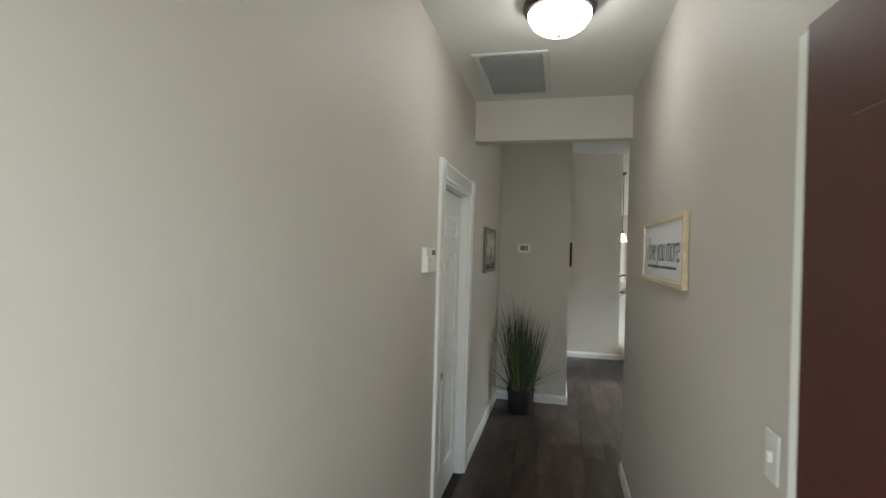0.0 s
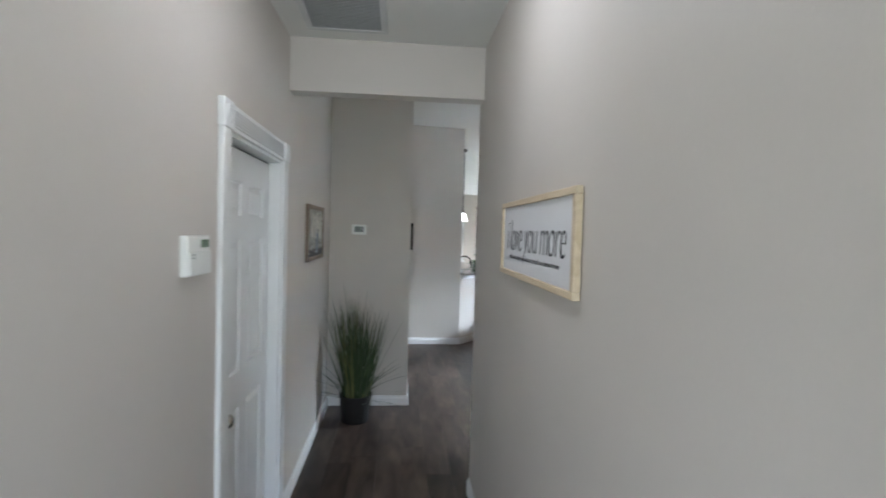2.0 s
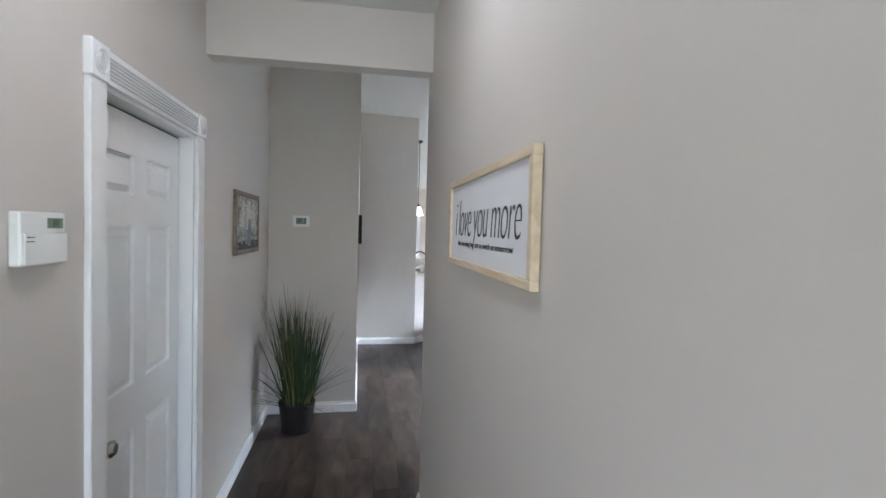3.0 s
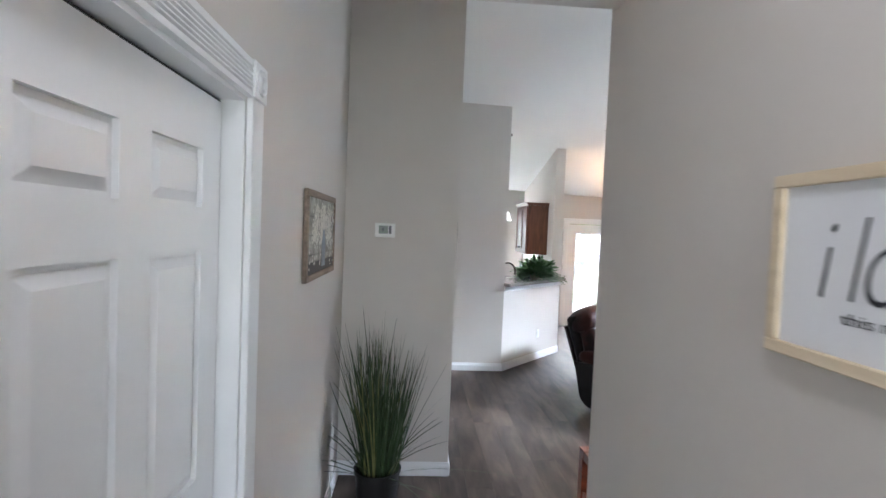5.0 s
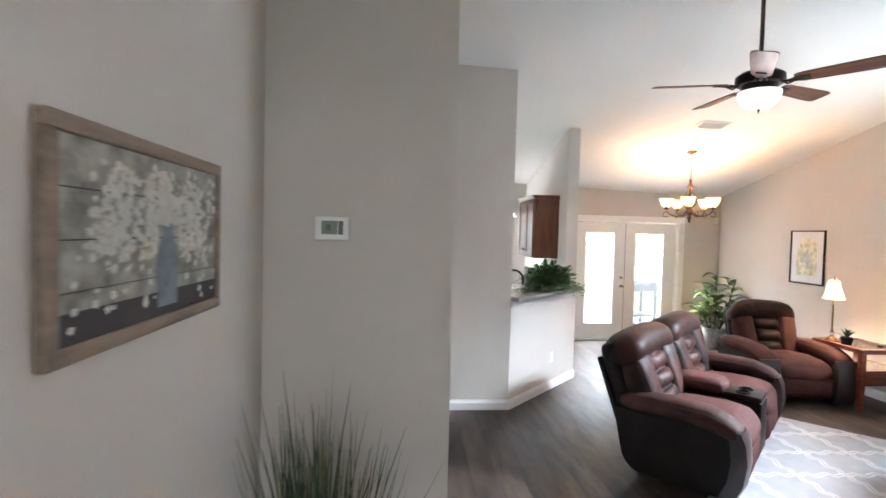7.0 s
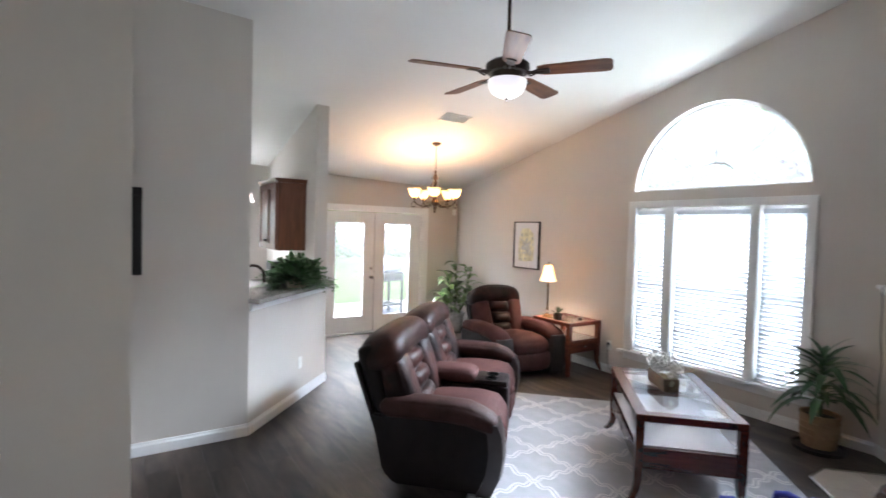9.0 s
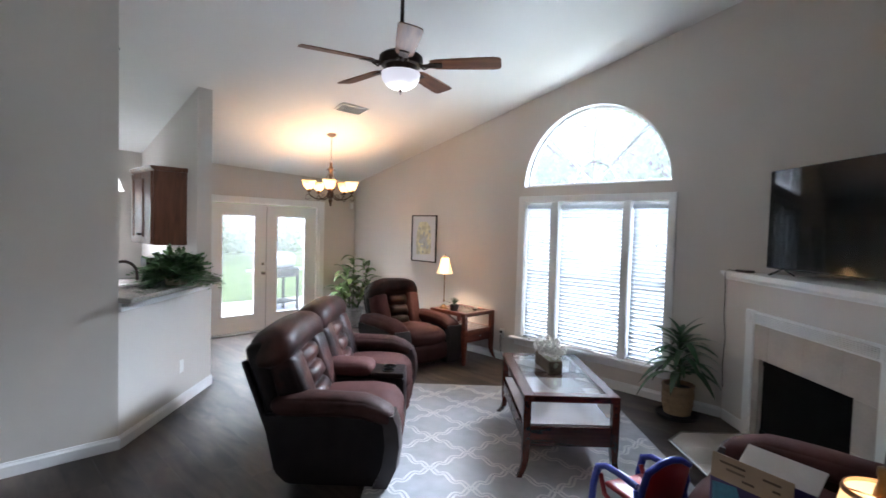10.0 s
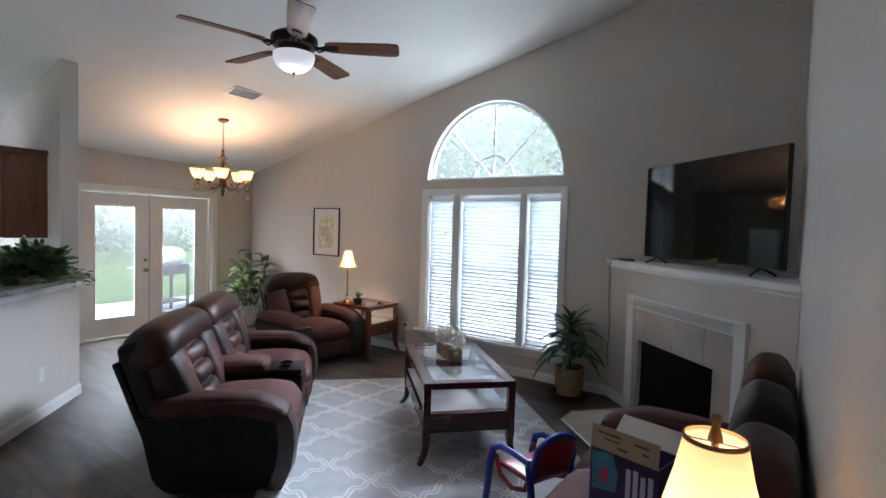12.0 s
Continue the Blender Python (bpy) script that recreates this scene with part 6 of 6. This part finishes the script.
part("backrest", moved(back, pose(0, 0.125, 0.255, -12)), M_PRED, kc2, "red plastic backrest", True)
rim = [(-0.148, 0.0, 0.0), (-0.152, 0.0, 0.12), (-0.140, 0.0, 0.205), (-0.07, 0.0, 0.245), (0, 0.0, 0.258), (0.07, 0.0, 0.245), (0.140, 0.0, 0.205), (0.152, 0.0, 0.12), (0.148, 0.0, 0.0)]
part("back_rim", moved(tube([(x, y + 0.014, z) for x, y, z in rim], 0.018, 10), pose(0, 0.125, 0.255, -12)), M_PBLUE, kc2, "blue plastic rim", True)
for sx in (-1, 1):
    part("arm", join(tube([(sx * 0.155, 0.13, 0.36), (sx * 0.165, 0.03, 0.375), (sx * 0.165, -0.09, 0.37), (sx * 0.165, -0.15, 0.34)], 0.018, 10)), M_PBLUE, kc2, "blue plastic armrest", True)
    part("leg", tube([(sx * 0.165, -0.15, 0.345), (sx * 0.168, -0.18, 0.24), (sx * 0.172, -0.19, 0.10), (sx * 0.178, -0.20, 0.0)], 0.021, 10), M_PBLUE, kc2, "blue plastic leg", True)
    part("leg", tube([(sx * 0.155, 0.13, 0.345), (sx * 0.16, 0.16, 0.20), (sx * 0.168, 0.19, 0.0)], 0.021, 10), M_PBLUE, kc2, "blue plastic leg", True)
    part("side_rail", tube([(sx * 0.15, -0.15, 0.30), (sx * 0.15, -0.11, 0.20), (sx * 0.15, 0.0, 0.165), (sx * 0.15, 0.10, 0.20), (sx * 0.15, 0.14, 0.30)], 0.014, 8), M_PRED, kc2, "red plastic side rail", True)

# ---- outside ----
structure("patio", box(1.2, YF + 0.15, -0.2, 6.2, YF + 3.4, -0.06, 0.01), M_CONC, "pale concrete patio slab", "patio")
gr = thing("gas_grill", "gas barbecue grill with a covered lid on the patio", "grill", pose(4.75, 13.55, -0.06, 0, 0, 15))
M_STEEL = mat("grey_steel", (0.38, 0.40, 0.44), 0.4, 0.6, 0.1)
part("hood", moved(cushion(-0.28, -0.22, 0.85, 0.28, 0.22, 1.15, 0.13, 0.02, 8), pose(0, 0, 0)), M_STEEL, gr, "grey steel hood", True)
part("firebox", box(-0.30, -0.24, 0.68, 0.30, 0.24, 0.86, 0.02), M_BLACK, gr)
for sx in (-1, 1):
    part("side_shelf", box(min(sx * 0.31, sx * 0.62), -0.2, 0.80, max(sx * 0.31, sx * 0.62), 0.2, 0.83, 0.005), M_STEEL, gr)
    for sy in (-1, 1):
        part("leg", box(sx * 0.28 - 0.02, sy * 0.2 - 0.02, 0.0, sx * 0.28 + 0.02, sy * 0.2 + 0.02, 0.70), M_BLACK, gr)
part("shelf", box(-0.27, -0.19, 0.18, 0.27, 0.19, 0.21), M_BLACK, gr)
pt = thing("patio_chair", "dark metal patio chair on the slab", "chair", pose(3.15, 13.6, -0.06, 0, 0, 30))
part("seat", box(-0.22, -0.22, 0.40, 0.22, 0.22, 0.42, 0.01), M_BLACK, pt)
part("backrest", join(tube([(-0.22, 0.2, 0.41), (-0.22, 0.3, 0.86), (0.22, 0.3, 0.86), (0.22, 0.2, 0.41)], 0.012, 8)), M_BLACK, pt)
for sx in (-1, 1):
    part("leg", tube([(sx * 0.22, -0.2, 0.62), (sx * 0.22, -0.24, 0.4), (sx * 0.22, -0.22, 0.0)], 0.012, 8), M_BLACK, pt)
    part("leg", tube([(sx * 0.22, 0.2, 0.62), (sx * 0.22, 0.22, 0.4), (sx * 0.22, 0.24, 0.0)], 0.012, 8), M_BLACK, pt)

M_WOODS = mat("far_foliage", (0.16, 0.24, 0.09), 0.7, 0, 0.5, 0.6, 8, 0)
wd, wk = M_WOODS.node_tree.nodes, M_WOODS.node_tree.links
wt, wm = wd.new("ShaderNodeBsdfTranslucent"), wd.new("ShaderNodeMixShader")
wt.inputs["Color"].default_value = (0.42, 0.55, 0.22, 1)
wm.inputs[0].default_value = 0.45
wk.new(wd["Principled BSDF"].outputs[0], wm.inputs[1])
wk.new(wt.outputs[0], wm.inputs[2])
wk.new(wm.outputs[0], wd["Material Output"].inputs["Surface"])
M_BARK = mat("bark", (0.11, 0.085, 0.065), 0.9, 0, 0.4, 6, 30, 0.5)


def foliage(count, sampler, size, seed):
    r = np.random.RandomState(seed)
    c = sampler(r, count)
    a = r.normal(size=(count, 3))
    a /= np.linalg.norm(a, axis=1)[:, None]
    b = np.cross(a, r.normal(size=(count, 3)))
    b /= np.linalg.norm(b, axis=1)[:, None]
    s = r.uniform(0.5, 1.2, (count, 1)) * size
    v = np.stack([c - a * s, c + b * s * 0.55, c + a * s, c - b * s * 0.55], 1).reshape(-1, 3)
    me = bpy.data.meshes.new("leaves")
    me.from_pydata(v.tolist(), [], [(4 * k, 4 * k + 1, 4 * k + 2, 4 * k + 3) for k in range(count)])
    return me


def tree(x, y, h, seed):
    t = thing("garden_tree", "tall leafy green tree beyond the lawn", "tree", pose(x, y, -0.2), "garden trees")
    r = random.Random(seed)
    part("trunk", tube([(0, 0, 0), (r.uniform(-0.1, 0.1), 0.05, h * 0.3), (r.uniform(-0.3, 0.3), 0.1, h * 0.62), (r.uniform(-0.5, 0.5), 0, h * 0.9)], 0.20, 10, 0.04), M_BARK, t, "", True)
    ends = []
    for k in range(7):
        a, z = k * 2.4, h * r.uniform(0.32, 0.75)
        e = (math.cos(a) * r.uniform(1.2, 2.3), math.sin(a) * r.uniform(1.2, 2.3), z + r.uniform(0.6, 1.6))
        ends.append(e)
        part("limb", tube([(0, 0.05, z), (e[0] * 0.5, e[1] * 0.5, z + 0.5), e], 0.07, 6, 0.02), M_BARK, t, "", True)
    ends.append((0, 0, h * 0.95))

    def smp(rs, n):
        k = rs.randint(0, len(ends), n)
        return np.array(ends)[k] + rs.normal(size=(n, 3)) * np.array([0.75, 0.75, 0.6])

    me = foliage(2600, smp, 0.13, seed)
    me.materials.append(M_WOODS)
    shared("crown", me, t, Matrix.Identity(4), "uneven leafy crown")


for k, (x, y, h) in enumerate(((-1.0, 27, 8), (3.5, 30, 9), (7.5, 26, 7.5), (12, 30, 9), (17, 10.5, 6.5), (21, 4.0, 7.5), (18, 16.5, 6.5), (0.5, 33, 9), (15.5, 12.6, 8.2), (18.5, 14.2, 9.0), (16.5, 10.6, 8.0), (14.0, 9.6, 7.0))):
    tree(x, y, h, 50 + k)


def woods(name, label, lo, hi, count, seed):
    me = foliage(count, lambda r, n: r.uniform(0, 1, (n, 3)) ** np.array([1, 1, 1.25]) * (np.array(hi) - np.array(lo)) + np.array(lo), 0.28, seed)
    me.materials.append(M_WOODS)
    tagged(new(name, me), label, "woods", "", "stuff")


woods("woods", "dense green woods beyond the lawn", (-14, 33, -0.2), (24, 38, 7), 13000, 3)
woods("woods", "dense green woods beside the house", (19, -4, -0.2), (23, 26, 4.2), 9000, 4)

# ---- floor planks, run along y ----
PW, PL = 0.178, 1.22
plank_full = mesh_of(moved(box(0.0004, -PW / 2 + 0.0004, -0.008, PL - 0.0004, PW / 2 - 0.0004, 0.0), Matrix.Identity(4)), "plank", M_FLOOR, False)
rfl = random.Random(77)
short = {}
x = XL
while x < XW:
    y = 0.32 - rfl.uniform(0, PL)
    while y < YF:
        a, b = max(y, 0.32 if x < XR else YN - 0.10), min(y + PL, YF)
        if b - a > 0.03:
            L = round(b - a, 2)
            if L >= PL - 0.01:
                me = plank_full
            else:
                if L not in short:
                    short[L] = mesh_of(box(0.0004, -PW / 2 + 0.0004, -0.008, L - 0.0004, PW / 2 - 0.0004, 0.0), "plank", M_FLOOR, False)
                me = short[L]
            shared("plank", me, floor, pose(x + PW / 2, a, 0, 0, 0, 90))
        y += PL
    x += PW
